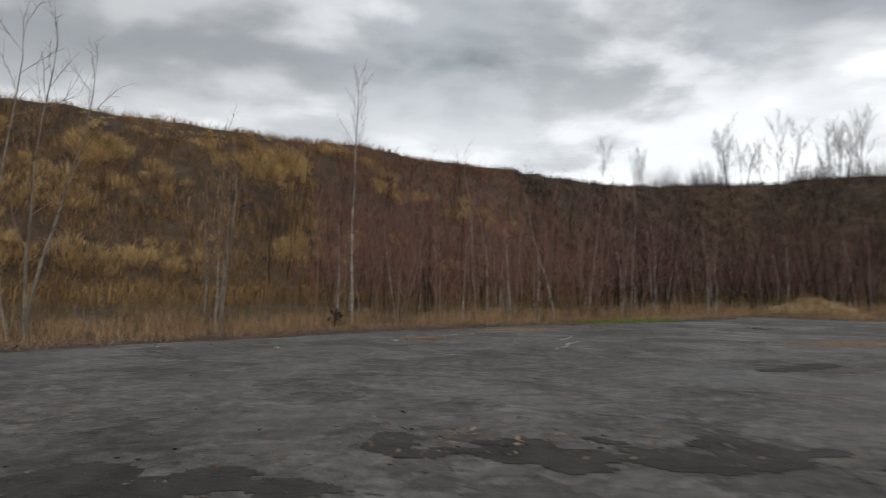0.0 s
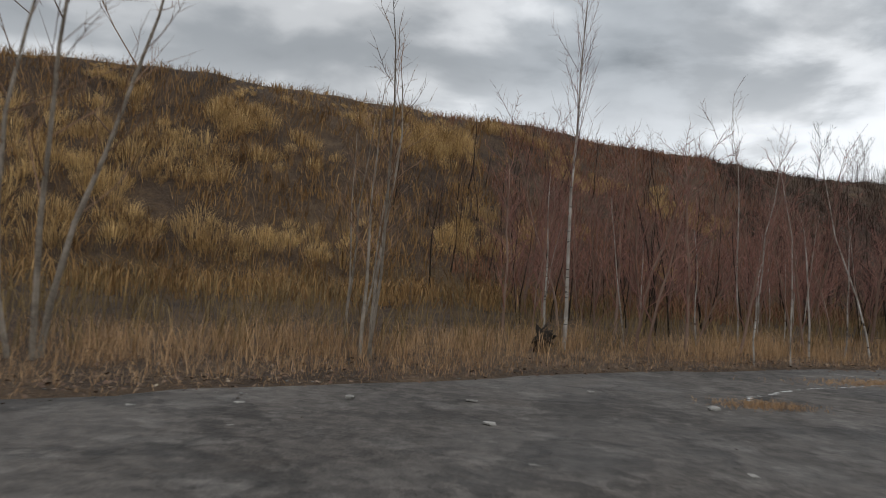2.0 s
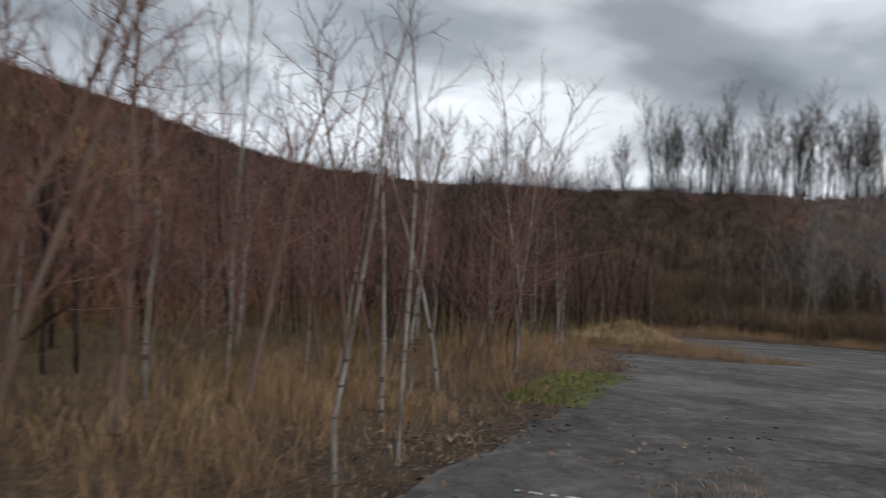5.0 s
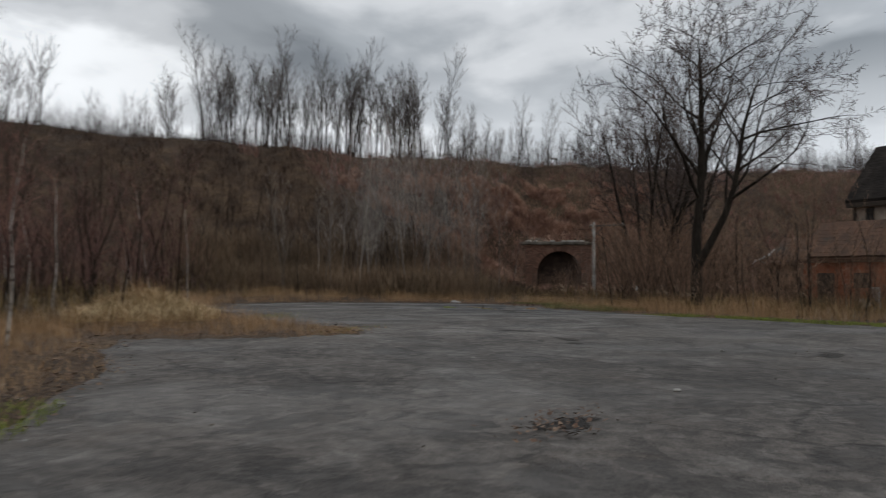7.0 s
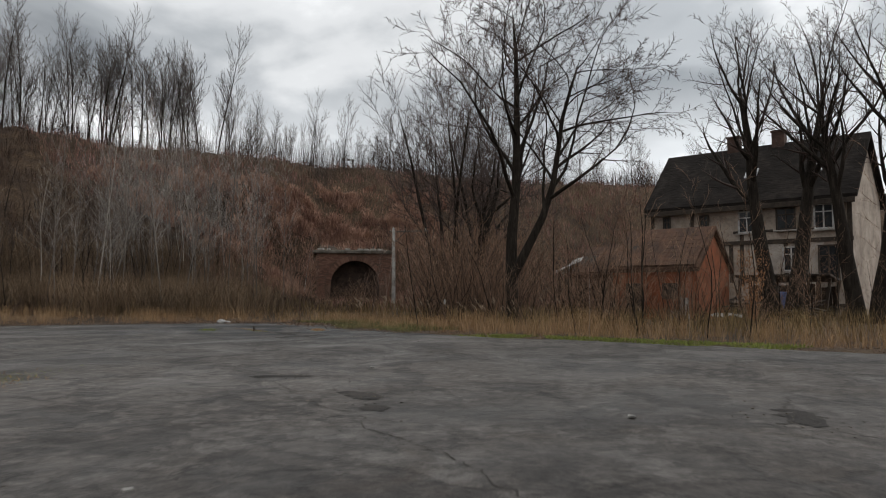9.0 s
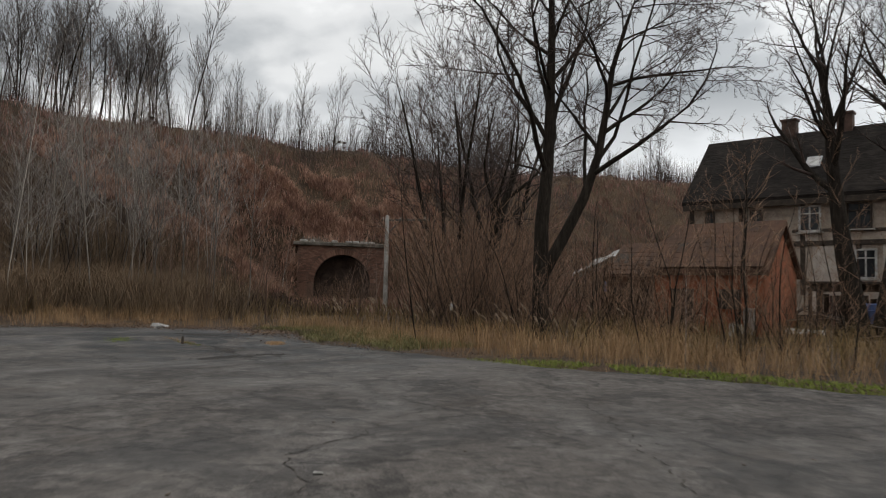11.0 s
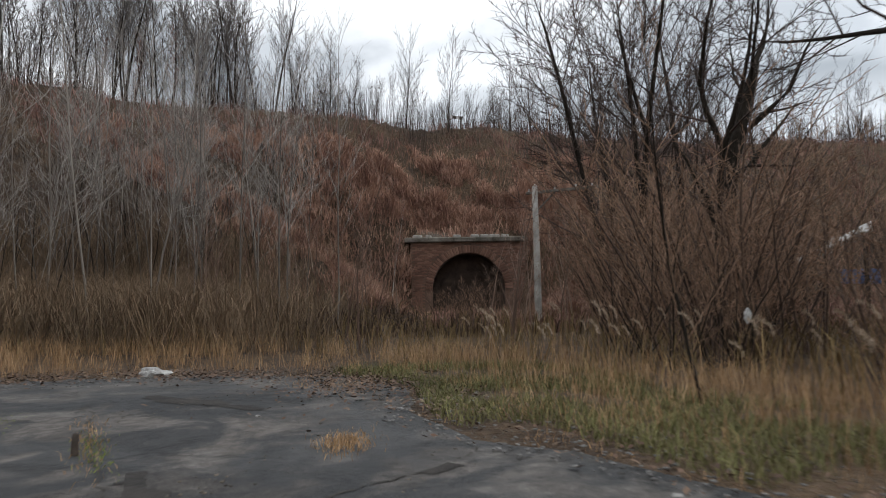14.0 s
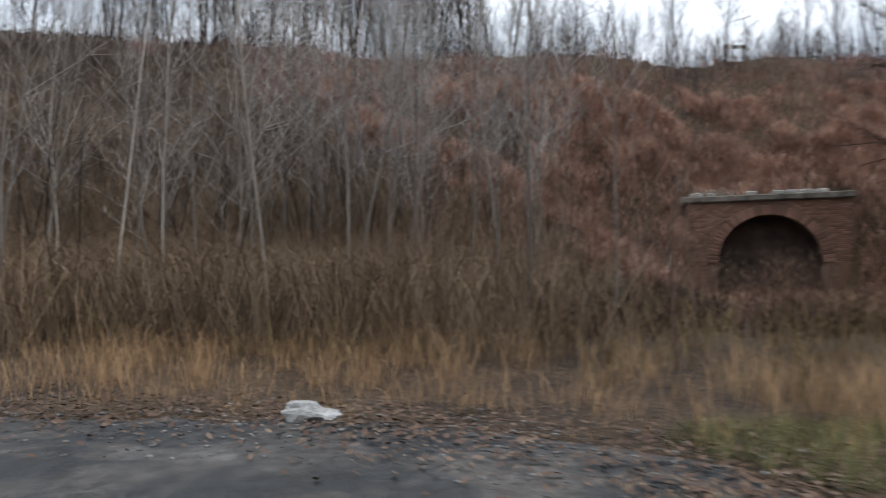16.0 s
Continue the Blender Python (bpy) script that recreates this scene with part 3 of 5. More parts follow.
# the front of the house looks north-west over the yard
def build_house_parts():
    front = math.degrees(math.atan2(0.805, 0.593))
    ox, oy = 58.5 - 0.593 * 11.8, 14.4 - 0.805 * 11.8
    house = thing("house", ox, oy, 0, front, "derelict grey rendered house with a black gabled roof", "house")
    # own frame: x along the front to the north-east, -y away from the yard
    long = 11.8
    body, roofs = gabled("house", long, 7.2, 7.0, 10.7, RENDER, SLATE)
    spin = Matrix.Translation((long, 0, 0)) @ Matrix.Rotation(math.pi, 4, "Z")
    for me in (body, *roofs):
        me.transform(spin)
    part("wall", body, house, "grey render, stained and flaking")
    for me in roofs:
        part("roof", me, house, "blackish weathered roof tiles")
    block("storey_band", (long + 0.1, 0.1, 0.24), TIMBER, house, pose(long / 2, 0.05, 4.4), "dark timber storey band")
    block("eave_board", (long + 0.5, 0.08, 0.3), TIMBER, house, pose(long / 2, 0.42, 6.5), "dark eaves board")
    face = pose(long / 2, 0.05, 0.3, 0, 0, 180)
    part("plinth", finish("plinth", cube_bm(long + 0.1, 0.12, 1.0), TIMBER), house, "dark plinth along the foot of the front wall", face)
    # x of the windows runs from the middle of the front, away from the north-east corner
    for x, z, w, h, white in ((-4.75, 5.75, 0.45, 1.0, False), (0.3, 5.65, 0.95, 1.25, True), (4.5, 5.7, 0.95, 1.35, True), (2.5, 5.7, 1.0, 1.2, False), (-2.3, 5.75, 0.5, 0.9, False)):
        window(house, face, x, z - 0.3, w, h, white)
    for x, z, w, h, white in ((2.75, 3.35, 0.85, 1.35, True), (4.7, 3.1, 1.0, 1.9, False), (-3.6, 2.75, 0.85, 1.25, False)):
        window(house, face, x, z - 0.3, w, h, white)
    for x, z, w, h in ((4.55, 3.3, 1.9, 2.3), (5.75, 4.75, 1.0, 0.55), (1.95, 3.25, 1.0, 2.2), (2.15, 1.6, 2.4, 0.9), (4.6, 1.55, 2.2, 0.95), (0.5, 3.0, 0.9, 1.9)):
        block("render_patch", (w, 0.03, h), PATCH, house, pose(x, 0.014, z), "pale patch of newer render", 0.004)
    for x, z, h in ((0.12, 4.0, 5.6), (5.95, 4.3, 5.0), (6.6, 3.2, 2.4), (3.45, 3.3, 2.4), (9.0, 5.5, 2.2), (11.68, 4.0, 5.6)):
        block("timber_post", (0.24, 0.05, h), TIMBER, house, pose(x, 0.024, z), "dark exposed timber")
    for x, z, w in ((5.3, 5.05, 2.3), (1.8, 5.0, 2.9), (4.6, 2.06, 2.3), (2.0, 2.08, 2.6), (9.6, 4.8, 3.6)):
        block("timber_rail", (w, 0.05, 0.15), TIMBER, house, pose(x, 0.028, z), "dark exposed timber")
    for x in (7.55, 4.75):
        chim = part("chimney", finish("chimney", cube_bm(0.75, 0.55, 1.3), CHIMNEY), house, "brick chimney", pose(x, -3.6, 11.0))
        block("cap", (0.88, 0.68, 0.12), CHIMNEY, chim, pose(0, 0, 0.68))
    slope = math.degrees(math.atan2(3.7, 3.6))
    for x in (5.8, 2.1):
        sky = part("skylight", finish("skylight", cube_bm(0.72, 0.9, 0.12), ZINC), house, "small roof window", pose(x, -1.5, 8.80, -slope, 0, 0))
        block("pane", (0.58, 0.76, 0.03), WHITE, sky, pose(0, 0, 0.07))


build_house_parts()


def tile_roof(parent, length, width, eave, ridge):
    """Courses of tiles on the slope towards the yard, each row a part."""
    rise, run = ridge - eave, width / 2
    n = int(math.hypot(rise, run) / 0.3)
    tilt = math.degrees(math.atan2(rise, run))
    bm = bmesh.new()
    r = random.Random(3)
    k = int(length / 0.24)
    for i in range(k):
        box(bm, -length / 2 + (i + 0.5) * length / k, 0, r.uniform(-0.012, 0.012), length / k - 0.012, 0.34, 0.028)
    course = finish("tile_course", bm, TILE)
    for j in range(n):
        f = (j + 0.4) / n
        part("tile_course", course, parent, "", pose(length / 2, 0.2 - f * (run + 0.2), eave + 0.02 + f * rise + 0.16, -tilt + 4, 0, 0))


def build_sheds():
    front = math.degrees(math.atan2(0.805, 0.593))
    # the brick shed stands before the house, its gable to the south-west
    gx, gy = 48.3 - 0.805 * 2.1, 13.2 + 0.593 * 2.1
    for name, x, y, long, wide, eave, ridge, wall, label, say in (
            ("brick_shed", gx, gy, 4.6, 4.2, 2.6, 4.6, ORANGE, "low orange brick shed with sagging mossy tile roof", "orange brick wall"),
            ("lean_to_shed", gx + 0.593 * 4.8 + 0.805 * 0.3, gy + 0.805 * 4.8 - 0.593 * 0.3, 2.2, 3.6, 2.3, 3.8, BRICKWALL, "low brick lean-to with a collapsing tile roof", "dark red brick wall")):
        shed = thing(name, x, y, 0, front, label, "shed")
        body, roofs = gabled(name, long, wide, eave, ridge, wall, TILE, 0.2)
        spin = Matrix.Translation((long, 0, 0)) @ Matrix.Rotation(math.pi, 4, "Z")
        for me in (body, *roofs):
            me.transform(spin)
        part("wall", body, shed, say)
        for me in roofs:
            part("roof", me, shed, "brown mossy tiled roof")
        tile_roof(shed, long, wide, eave, ridge)
        # openings are solid blocks whose dark colour stands for the shade inside
        block("doorway", (0.95, 0.12, 1.8), TIMBER, shed, pose(long * 0.72, 0.02, 0.95), "dark block standing for the shaded doorway")
        block("window_opening", (0.8, 0.12, 0.8), TIMBER, shed, pose(long * 0.3, 0.02, 1.45), "dark block standing for the shaded window opening")
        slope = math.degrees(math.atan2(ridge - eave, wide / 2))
        block("roof_hole", (0.8, 0.7, 0.05), TIMBER, shed, pose(long * 0.85, -0.8, eave + 0.8 * (ridge - eave) / (wide / 2) + 0.26, -slope, 0, 0), "dark block standing for the shaded hole in the roof")


build_sheds()


# ---- plants ----
rng = np.random.default_rng(11)


def blades(name, at, tall, wide, lean, mat, label, category, droop=0.35, turn=None):
    """A stand of narrow bent blades as one mesh: places, heights, widths and how far each leans."""
    n = len(at)
    turn = rng.uniform(0, 2 * math.pi, n) if turn is None else turn
    face = rng.uniform(0, 2 * math.pi, n)
    out = np.stack([np.cos(turn), np.sin(turn), np.zeros(n)], 1) * (lean * tall)[:, None]
    side = np.stack([np.cos(face), np.sin(face), np.zeros(n)], 1) * (wide / 2)[:, None]
    up = np.zeros((n, 3))
    up[:, 2] = tall
    low = at
    mid = at + out * 0.35 + up * 0.6
    tip = at + out * (1 + droop) + up * (1 - 0.35 * lean)[:, None]
    verts = np.stack([low - side, low + side, mid - side * 0.8, mid + side * 0.8, tip], 1).reshape(-1, 3)
    k = 5 * np.arange(n)[:, None]
    tris = np.concatenate([k + (0, 1, 3), k + (0, 3, 2), k + (2, 3, 4)])
    ob = new(name, mesh_fast(name, verts, tris, mat))
    return tagged(ob, label, category, kind="stuff")


def scatter(count, x0, x1, y0, y1, keep):
    """Places in a stretch of the plan where keep() of them holds."""
    x, y = rng.uniform(x0, x1, count), rng.uniform(y0, y1, count)
    ok = keep(x, y)
    return x[ok], y[ok]


def lumps(x, y, scale, seed):
    return rough(x, y, scale, seed)


def tufts(x, y, per, spread):
    """Several roots round each place, on the ground."""
    px = np.repeat(x, per) + rng.normal(0, spread, len(x) * per)
    py = np.repeat(y, per) + rng.normal(0, spread, len(x) * per)
    return px, py


def rooted(x, y, sink=0.04):
    return np.stack([x, y, land(x, y) - sink], 1)


def domes(name, x, y, size, per, wide, mat, label, category, steep=1.15):
    """Rounded clumps: blades that fan outwards from each place, lower towards the rim."""
    s = np.repeat(size, per)
    r, a = np.sqrt(rng.random(len(s))), rng.uniform(0, 2 * math.pi, len(s))
    px, py = np.repeat(x, per) + np.cos(a) * r * s * 0.55, np.repeat(y, per) + np.sin(a) * r * s * 0.55
    return blades(name, rooted(px, py), s * (steep - 0.55 * r * r) * rng.uniform(0.65, 1.1, len(s)), rng.uniform(*wide, len(s)) * (0.6 + 0.4 * s),
                  0.08 + 0.75 * r * rng.uniform(0.5, 1.2, len(s)), mat, label, category, turn=a + rng.normal(0, 0.3, len(s)))


def off_lot(x, y):
    gap, *_ = nearest(EDGE[::3], x, y, True)
    return np.where(inside(EDGE, x, y), -gap, gap)


def tube(pts, radii, sides, verts, tris):
    """Adds a tapered tube along pts."""
    base = len(verts)
    pts = [Vector(p) for p in pts]
    last = len(pts) - 1
    for i, p in enumerate(pts):
        d = (pts[min(i + 1, last)] - pts[max(i - 1, 0)]).normalized()
        a = d.orthogonal().normalized()
        b = d.cross(a)
        if i == last:
            verts.append(p)
            break
        for k in range(sides):
            t = 2 * math.pi * k / sides
            verts.append(p + (a * math.cos(t) + b * math.sin(t)) * radii[i])
    for i in range(last):
        for k in range(sides):
            p, q = base + i * sides + k, base + i * sides + (k + 1) % sides
            if i == last - 1:
                tris.append((p, q, base + last * sides))
            else:
                r, s = q + sides, p + sides
                tris.append((p, q, r))
                tris.append((p, r, s))


class Tree:
    """Grows a bare tree as two sets of tubes: stems, and the finer branches and twigs."""

    def __init__(self, seed):
        self.r = random.Random(seed)
        self.wood, self.fine = ([], []), ([], [])

    def shoot(self, start, way, length, radius, level, depth, spec):
        r = self.r
        steps = 7 if level == 0 else (1 if level == depth else (spec.get("bend", 3) if level == 1 else 3))
        pts, d = [Vector(start)], Vector(way).normalized()
        for i in range(steps):
            d = (d + Vector((r.gauss(0, 1), r.gauss(0, 1), r.gauss(0, 0.6))) * spec["wander"] * (0.5 if level == 0 else 1.0) + Vector((0, 0, spec["rise"] if level else spec.get("upright", 0.0)))).normalized()
            pts.append(pts[-1] + d * (length / steps))
        end = 0.18 if level == 0 else 0.1
        radii = [max(radius * (1 - (1 - end) * i / steps), spec.get("least", 0.0045)) for i in range(steps + 1)]
        store = self.wood if level <= spec.get("wooden", 0) else self.fine
        tube(pts, radii, 9 if radius > 0.15 else (6 if radius > 0.05 else (4 if radius > 0.02 else 3)), *store)
        if level >= depth:
            return
        n = spec["count"][level]
        first = spec["first"] if level == 0 else 0.2
        for k in range(n):
            f = first + (0.98 - first) * (k + r.random() * 0.8) / n
            i = min(int(f * steps), steps - 1)
            p = pts[i].lerp(pts[i + 1], f * steps - i)
            axis = (pts[i + 1] - pts[i]).normalized()
            spin = 2.4 * k + r.uniform(-0.6, 0.6)
            a = axis.orthogonal().normalized()
            a.rotate(Matrix.Rotation(spin, 3, axis))
            if spec.get("pull") and level == 0:
                a = (a + Vector(spec["pull"])).normalized()
            ang = radians(spec["angle"][level] + r.gauss(0, 9))
            way2 = axis * math.cos(ang) + a * math.sin(ang)
            shrink = spec["shrink"][level] * (1 - spec["cone"] * (f - first) / (1 - first) if level == 0 else 1 - 0.45 * f) * r.uniform(0.7, 1.2)
            here = radii[0] * (1 - (1 - end) * f)
            self.shoot(p, way2, length * shrink, max(here * spec["thin"] * r.uniform(0.75, 1.1), spec.get("least", 0.0045)), level + 1, depth, spec)

    def meshes(self, name, stem_mat, fine_mat):
        a = mesh_fast(name + "_trunk", np.array([tuple(v) for v in self.wood[0]]), np.array(self.wood[1]), stem_mat)
        b = mesh_fast(name + "_crown", np.array([tuple(v) for v in self.fine[0]]), np.array(self.fine[1]), fine_mat)
        return a, b


def tree_thing(name, meshes, m, label, category="tree", group=""):
    ob = new(name)
    ob.empty_display_size = 0.3
    ob.matrix_basis = m
    tagged(ob, label, category, group)
    part("trunk", meshes[0], ob)
    part("crown", meshes[1], ob)
    return ob


PALESTEM = material("pale smooth bark", plain((0.10, 0.08, 0.06), (0.27, 0.23, 0.185), 4.0))
SLIMSTEM = material("whitish young bark", island_look([(0.0, (0.065, 0.0546, 0.0455)), (0.55, (0.1495, 0.1261, 0.1066)), (1.0, (0.481, 0.429, 0.3705))], by_object=True, share=0.8, scale=0.8, drift_by=0.5))
GREYTWIG = material("grey young twigs", island_look([(0.0, (0.098, 0.0850, 0.0750)), (0.5, (0.205, 0.1810, 0.1610)), (1.0, (0.435, 0.392, 0.350))]))
# paler than TWIG: the haze of distance is put into the colour
HAZETWIG = material("grey brown crest twigs lightened as haze", island_look([(0.0, (0.038, 0.032, 0.029)), (0.5, (0.082, 0.069, 0.062)), (1.0, (0.15, 0.128, 0.115))]))
SLIM = dict(wander=0.08, rise=0.10, count=(34, 9, 0), first=0.34, angle=(36, 34), shrink=(0.22, 0.42), cone=0.55, thin=0.33, upright=0.12)
POLE = dict(wander=0.15, rise=0.10, count=(25, 8, 0), first=0.18, angle=(42, 38), shrink=(0.27, 0.48), cone=0.5, thin=0.45)
ROUND = dict(wander=0.08, rise=0.15, count=(16, 8, 5), first=0.22, angle=(40, 36, 34), shrink=(0.42, 0.46, 0.44), cone=0.0, upright=0.06, thin=0.36, least=0.0135)
BIG = dict(wander=0.16, rise=0.045, count=(13, 9, 7, 5), first=0.30, angle=(50, 46, 42, 38), shrink=(0.52, 0.46, 0.42, 0.42), cone=0.45, thin=0.58, wooden=1, bend=7, least=0.008)


def stems(seed, n, spread, tall, radius, depth, spec, tilt=0.12):
    """A tree of n stems from one root."""
    t = Tree(seed)
    for k in range(n):
        a = 2 * math.pi * k / max(n, 1) + t.r.uniform(-0.4, 0.4)
        d = Vector((math.cos(a) * tilt, math.sin(a) * tilt, 1)) if n > 1 else Vector((t.r.gauss(0, 0.04), t.r.gauss(0, 0.04), 1))
        t.shoot((math.cos(a) * spread, math.sin(a) * spread, -0.25), d, tall * t.r.uniform(0.8, 1.1), radius * t.r.uniform(0.75, 1.1), 0, depth, spec)
    return t


BIRCHES = [stems(20 + k, 1, 0.0, 6.6, 0.06, 2, SLIM).meshes("birch", BIRCH, REDTWIG) for k in range(4)]
CROOKED = [stems(30 + k, 1, 0.0, 6.4, 0.042, 2, dict(SLIM, wander=0.3, first=0.3, count=(20, 6, 0), upright=0.3)).meshes("crooked_birch", BIRCH, REDTWIG) for k in range(4)]
YOUNG = [stems(34 + k, 1, 0.0, 4.6, 0.026, 2, dict(SLIM, wander=0.16, first=0.4, count=(18, 6, 0), upright=0.4)).meshes("young_birch", BIRCH, REDTWIG) for k in range(5)]
DULLPOLES = [stems(45 + k, 1, 0.0, 5.0, 0.03, 2, dict(POLE, count=(16, 5, 0))).meshes("dull_sapling", BARK, SCRUBTWIG) for k in range(3)]
POLES = [stems(40 + k, 1, 0.0, 5.0, 0.034, 2, POLE).meshes("sapling", GREYBARK, REDTWIG) for k in range(5)]
# the same saplings as POLES, their colours darkened as shade
SHADEPOLES = [stems(40 + k, 1, 0.0, 5.0, 0.034, 2, POLE).meshes("shaded_sapling", BARK, SHADETWIG) for k in range(3)]
FARPOLES = [stems(50 + k, 1, 0.0, 5.0, 0.036, 2, dict(POLE, count=(14, 6, 0))).meshes("far_sapling", GREYBARK, REDTWIG) for k in range(5)]
GREYS = [stems(60 + k, 1, 0.0, 8.4, 0.027, 2, dict(SLIM, wander=0.13, first=0.3, count=(26, 7, 0), shrink=(0.25, 0.42), upright=0.55)).meshes("slim_tree", SLIMSTEM, GREYTWIG) for k in range(5)]
CLUMPS = [stems(80 + k, 3, 0.10, 5.8, 0.036, 2, dict(POLE, count=(14, 5, 0), first=0.3), 0.13).meshes("multi_stem", PALESTEM, SCRUBTWIG) for k in range(3)]
SHRUBS = [stems(120 + k, 6, 0.25, 4.0, 0.026, 2, dict(POLE, count=(11, 4, 0), first=0.15, least=0.006), 0.36).meshes("shrub", BARK, SCRUBTWIG) for k in range(3)]
SKYLINE = [stems(100 + k, 1 + (k > 3), 0.3, 7.0, 0.085, 3, ROUND, 0.2).meshes("crest_tree", BARK, HAZETWIG) for k in range(6)]
GROVE = [stems(110 + k, 1, 0.0, 8.5, 0.075, 3, dict(ROUND, count=(17, 7, 4), first=0.34, angle=(30, 34, 34), shrink=(0.30, 0.46, 0.46), least=0.012)).meshes("grove_tree", BARK, HAZETWIG) for k in range(5)]


def ground_at(x, y):
    return float(land(np.array([x]), np.array([y]))[0])


def stand(name, protos, k, x, y, size, label, category="tree", group="", turn=None, squash=1.0, lean=2.5):
    turn = rng.uniform(0, 360) if turn is None else turn
    m = pose(x, y, ground_at(x, y) - 0.02, rng.normal(0, lean), rng.normal(0, lean), turn) @ Matrix.Diagonal((size * squash, size * squash, size, 1))
    ob = tree_thing(name, protos[k % len(protos)], Matrix(), label, category, group)
    ob.matrix_basis = m
    return ob


# single trees beside the yard
stand("birch_tree", BIRCHES, 0, -2.9, 22.7, 1.2, "slender white birch with bare twigs at the verge", "birch", turn=30, squash=0.72, lean=0.6)
stand("birch_tree", BIRCHES, 1, -3.3, 22.45, 0.62, "short white birch stem beside a taller birch", "birch")
stand("birch_tree", CROOKED, 2, 1.27, 26.7, 1.0, "crooked white birch among brown thicket", "birch", squash=0.65)
stand("birch_tree", BIRCHES, 3, 6.5, 31.3, 1.0, "thin pale birch among brown thicket", "birch", squash=0.7)
stand("birch_tree", CROOKED, 1, 1.5, 22.85, 0.75, "leaning pale birch at the grassy verge", "birch", squash=0.65, lean=1)
stand("birch_tree", CROOKED, 0, 0.7, 22.2, 0.75, "thin crooked birch at the grassy verge", "birch", squash=0.7, lean=1)
stand("birch_tree", CROOKED, 3, 4.3, 26.6, 1.1, "tall pale birch behind the grassy verge", "birch", squash=0.6)
stand("birch_tree", CROOKED, 2, 7.9, 29.4, 1.0, "slender birch with whitish bark by the yard", "birch", squash=0.6)
stand("birch_tree", BIRCHES, 2, 60.3, 38.6, 0.75, "thin white birch on the brown slope", "birch", squash=0.7)
stand("multi_stem_tree", CLUMPS, 0, -9.2, 15.3, 1.3, "bare pale tree with several thin stems", "tree")
stand("multi_stem_tree", CLUMPS, 1, -5.75, 18.1, 1.0, "bare bushy tree of several thin stems", "tree")
stand("multi_stem_tree", CLUMPS, 2, -7.0, 21.0, 0.9, "bare bushy tree of several thin stems", "tree")


def dry(x, y, least):
    return off_lot(x, y) > least


def thicket(name, protos, count, x0, x1, y0, y1, low, high, label, group, keep, category="sapling", lean=4.0):
    x, y = scatter(count * 12, x0, x1, y0, y1, keep)
    for k in range(min(count, len(x))):
        stand(name, protos, k, x[k], y[k], rng.uniform(low, high), label, category, group, squash=rng.uniform(0.9, 1.3), lean=lean)


def left_of_tunnel(x, y):
    """The side of the view to the tunnel where the slim trees stand close."""
    return np.degrees(np.arctan2(x - 31, y - 28.5)) < 60.0 + rng.normal(0, 4.0, np.shape(x))


def clear_of_shelter(x, y):
    """Clear of the gap in the scrub before the tarpaulin shelter."""
    dx, dy = 64.8 - 30.0, 18.7 - 27.2
    return (np.abs((x - 30.0) * dy - (y - 27.2) * dx) / math.hypot(dx, dy) > 1.7) | (x < 38)


def open_view(x, y):
    """Clear of the low ground before the tunnel and the post."""
    a = np.degrees(np.arctan2(x - 31, y - 28.5))
    return ~((a > 71) & (a < 90) & (x > 38))


# east of x = 9 the saplings carry shade in their colours
for protos, count, low, high in ((POLES, 92, -5, 9), (SHADEPOLES, 78, 9, 27)):
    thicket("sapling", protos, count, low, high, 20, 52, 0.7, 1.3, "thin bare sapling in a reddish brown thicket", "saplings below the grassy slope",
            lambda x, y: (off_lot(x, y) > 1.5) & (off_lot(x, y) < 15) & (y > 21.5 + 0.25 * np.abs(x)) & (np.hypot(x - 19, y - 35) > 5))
thicket("young_birch", YOUNG, 46, -4, 26, 21, 46, 0.55, 1.05, "thin pale young birch in the brown thicket", "young birches below the slope",
        lambda x, y: (off_lot(x, y) > 1.2) & (off_lot(x, y) < 9) & (y > 21.5 + 0.25 * np.abs(x)) & (np.hypot(x - 19, y - 35) > 5), "birch", 1.6)
thicket("slim_tree", GREYS, 62, 38, 55, 33, 46.5, 0.8, 1.3, "tall thin grey tree in a leafless stand", "slim trees beyond the yard",
        lambda x, y: (off_lot(x, y) > 4.2) & left_of_tunnel(x, y) & (land(x, y) < 5), "tree", 2.6)
thicket("sapling", DULLPOLES, 70, 30, 62, 8, 33, 0.6, 1.1, "thin bare sapling in the brown scrub", "saplings beside the sheds",
        lambda x, y: (off_lot(x, y) > 3.0) & clear_of_shelter(x, y) & ((x < 46.2 + 0.6 * (y - 13)) | (y > 23)) & open_view(x, y))


def joined_stand(name, protos, x, y, size, mats, label, category):
    """Far saplings past counting: all trunks in one mesh and all crowns in another."""
    got = []
    for s in (0, 1):
        verts, tris, base = [], [], 0
        data = []
        for me in [p[s] for p in protos]:
            co = np.empty(3 * len(me.vertices), np.float32)
            me.vertices.foreach_get("co", co)
            ix = np.empty(3 * len(me.polygons), np.int32)
            me.loops.foreach_get("vertex_index", ix)
            data.append((co.reshape(-1, 3), ix.reshape(-1, 3)))
        z = land(x, y)
        for k in range(len(x)):
            co, ix = data[k % len(data)]
            a = 2.4 * k
            c, d = math.cos(a), math.sin(a)
            verts.append(np.stack([(co[:, 0] * c - co[:, 1] * d) * size[k] + x[k], (co[:, 0] * d + co[:, 1] * c) * size[k] + y[k], co[:, 2] * size[k] + z[k]], 1))
            tris.append(ix + base)
            base += len(co)
        got.append(mesh_fast(name, np.concatenate(verts), np.concatenate(tris), mats[s]))
    ob = tagged(new(name), label, category, kind="stuff")
    part("stems", got[0], ob)
    part("twigs", got[1], ob)
    return ob


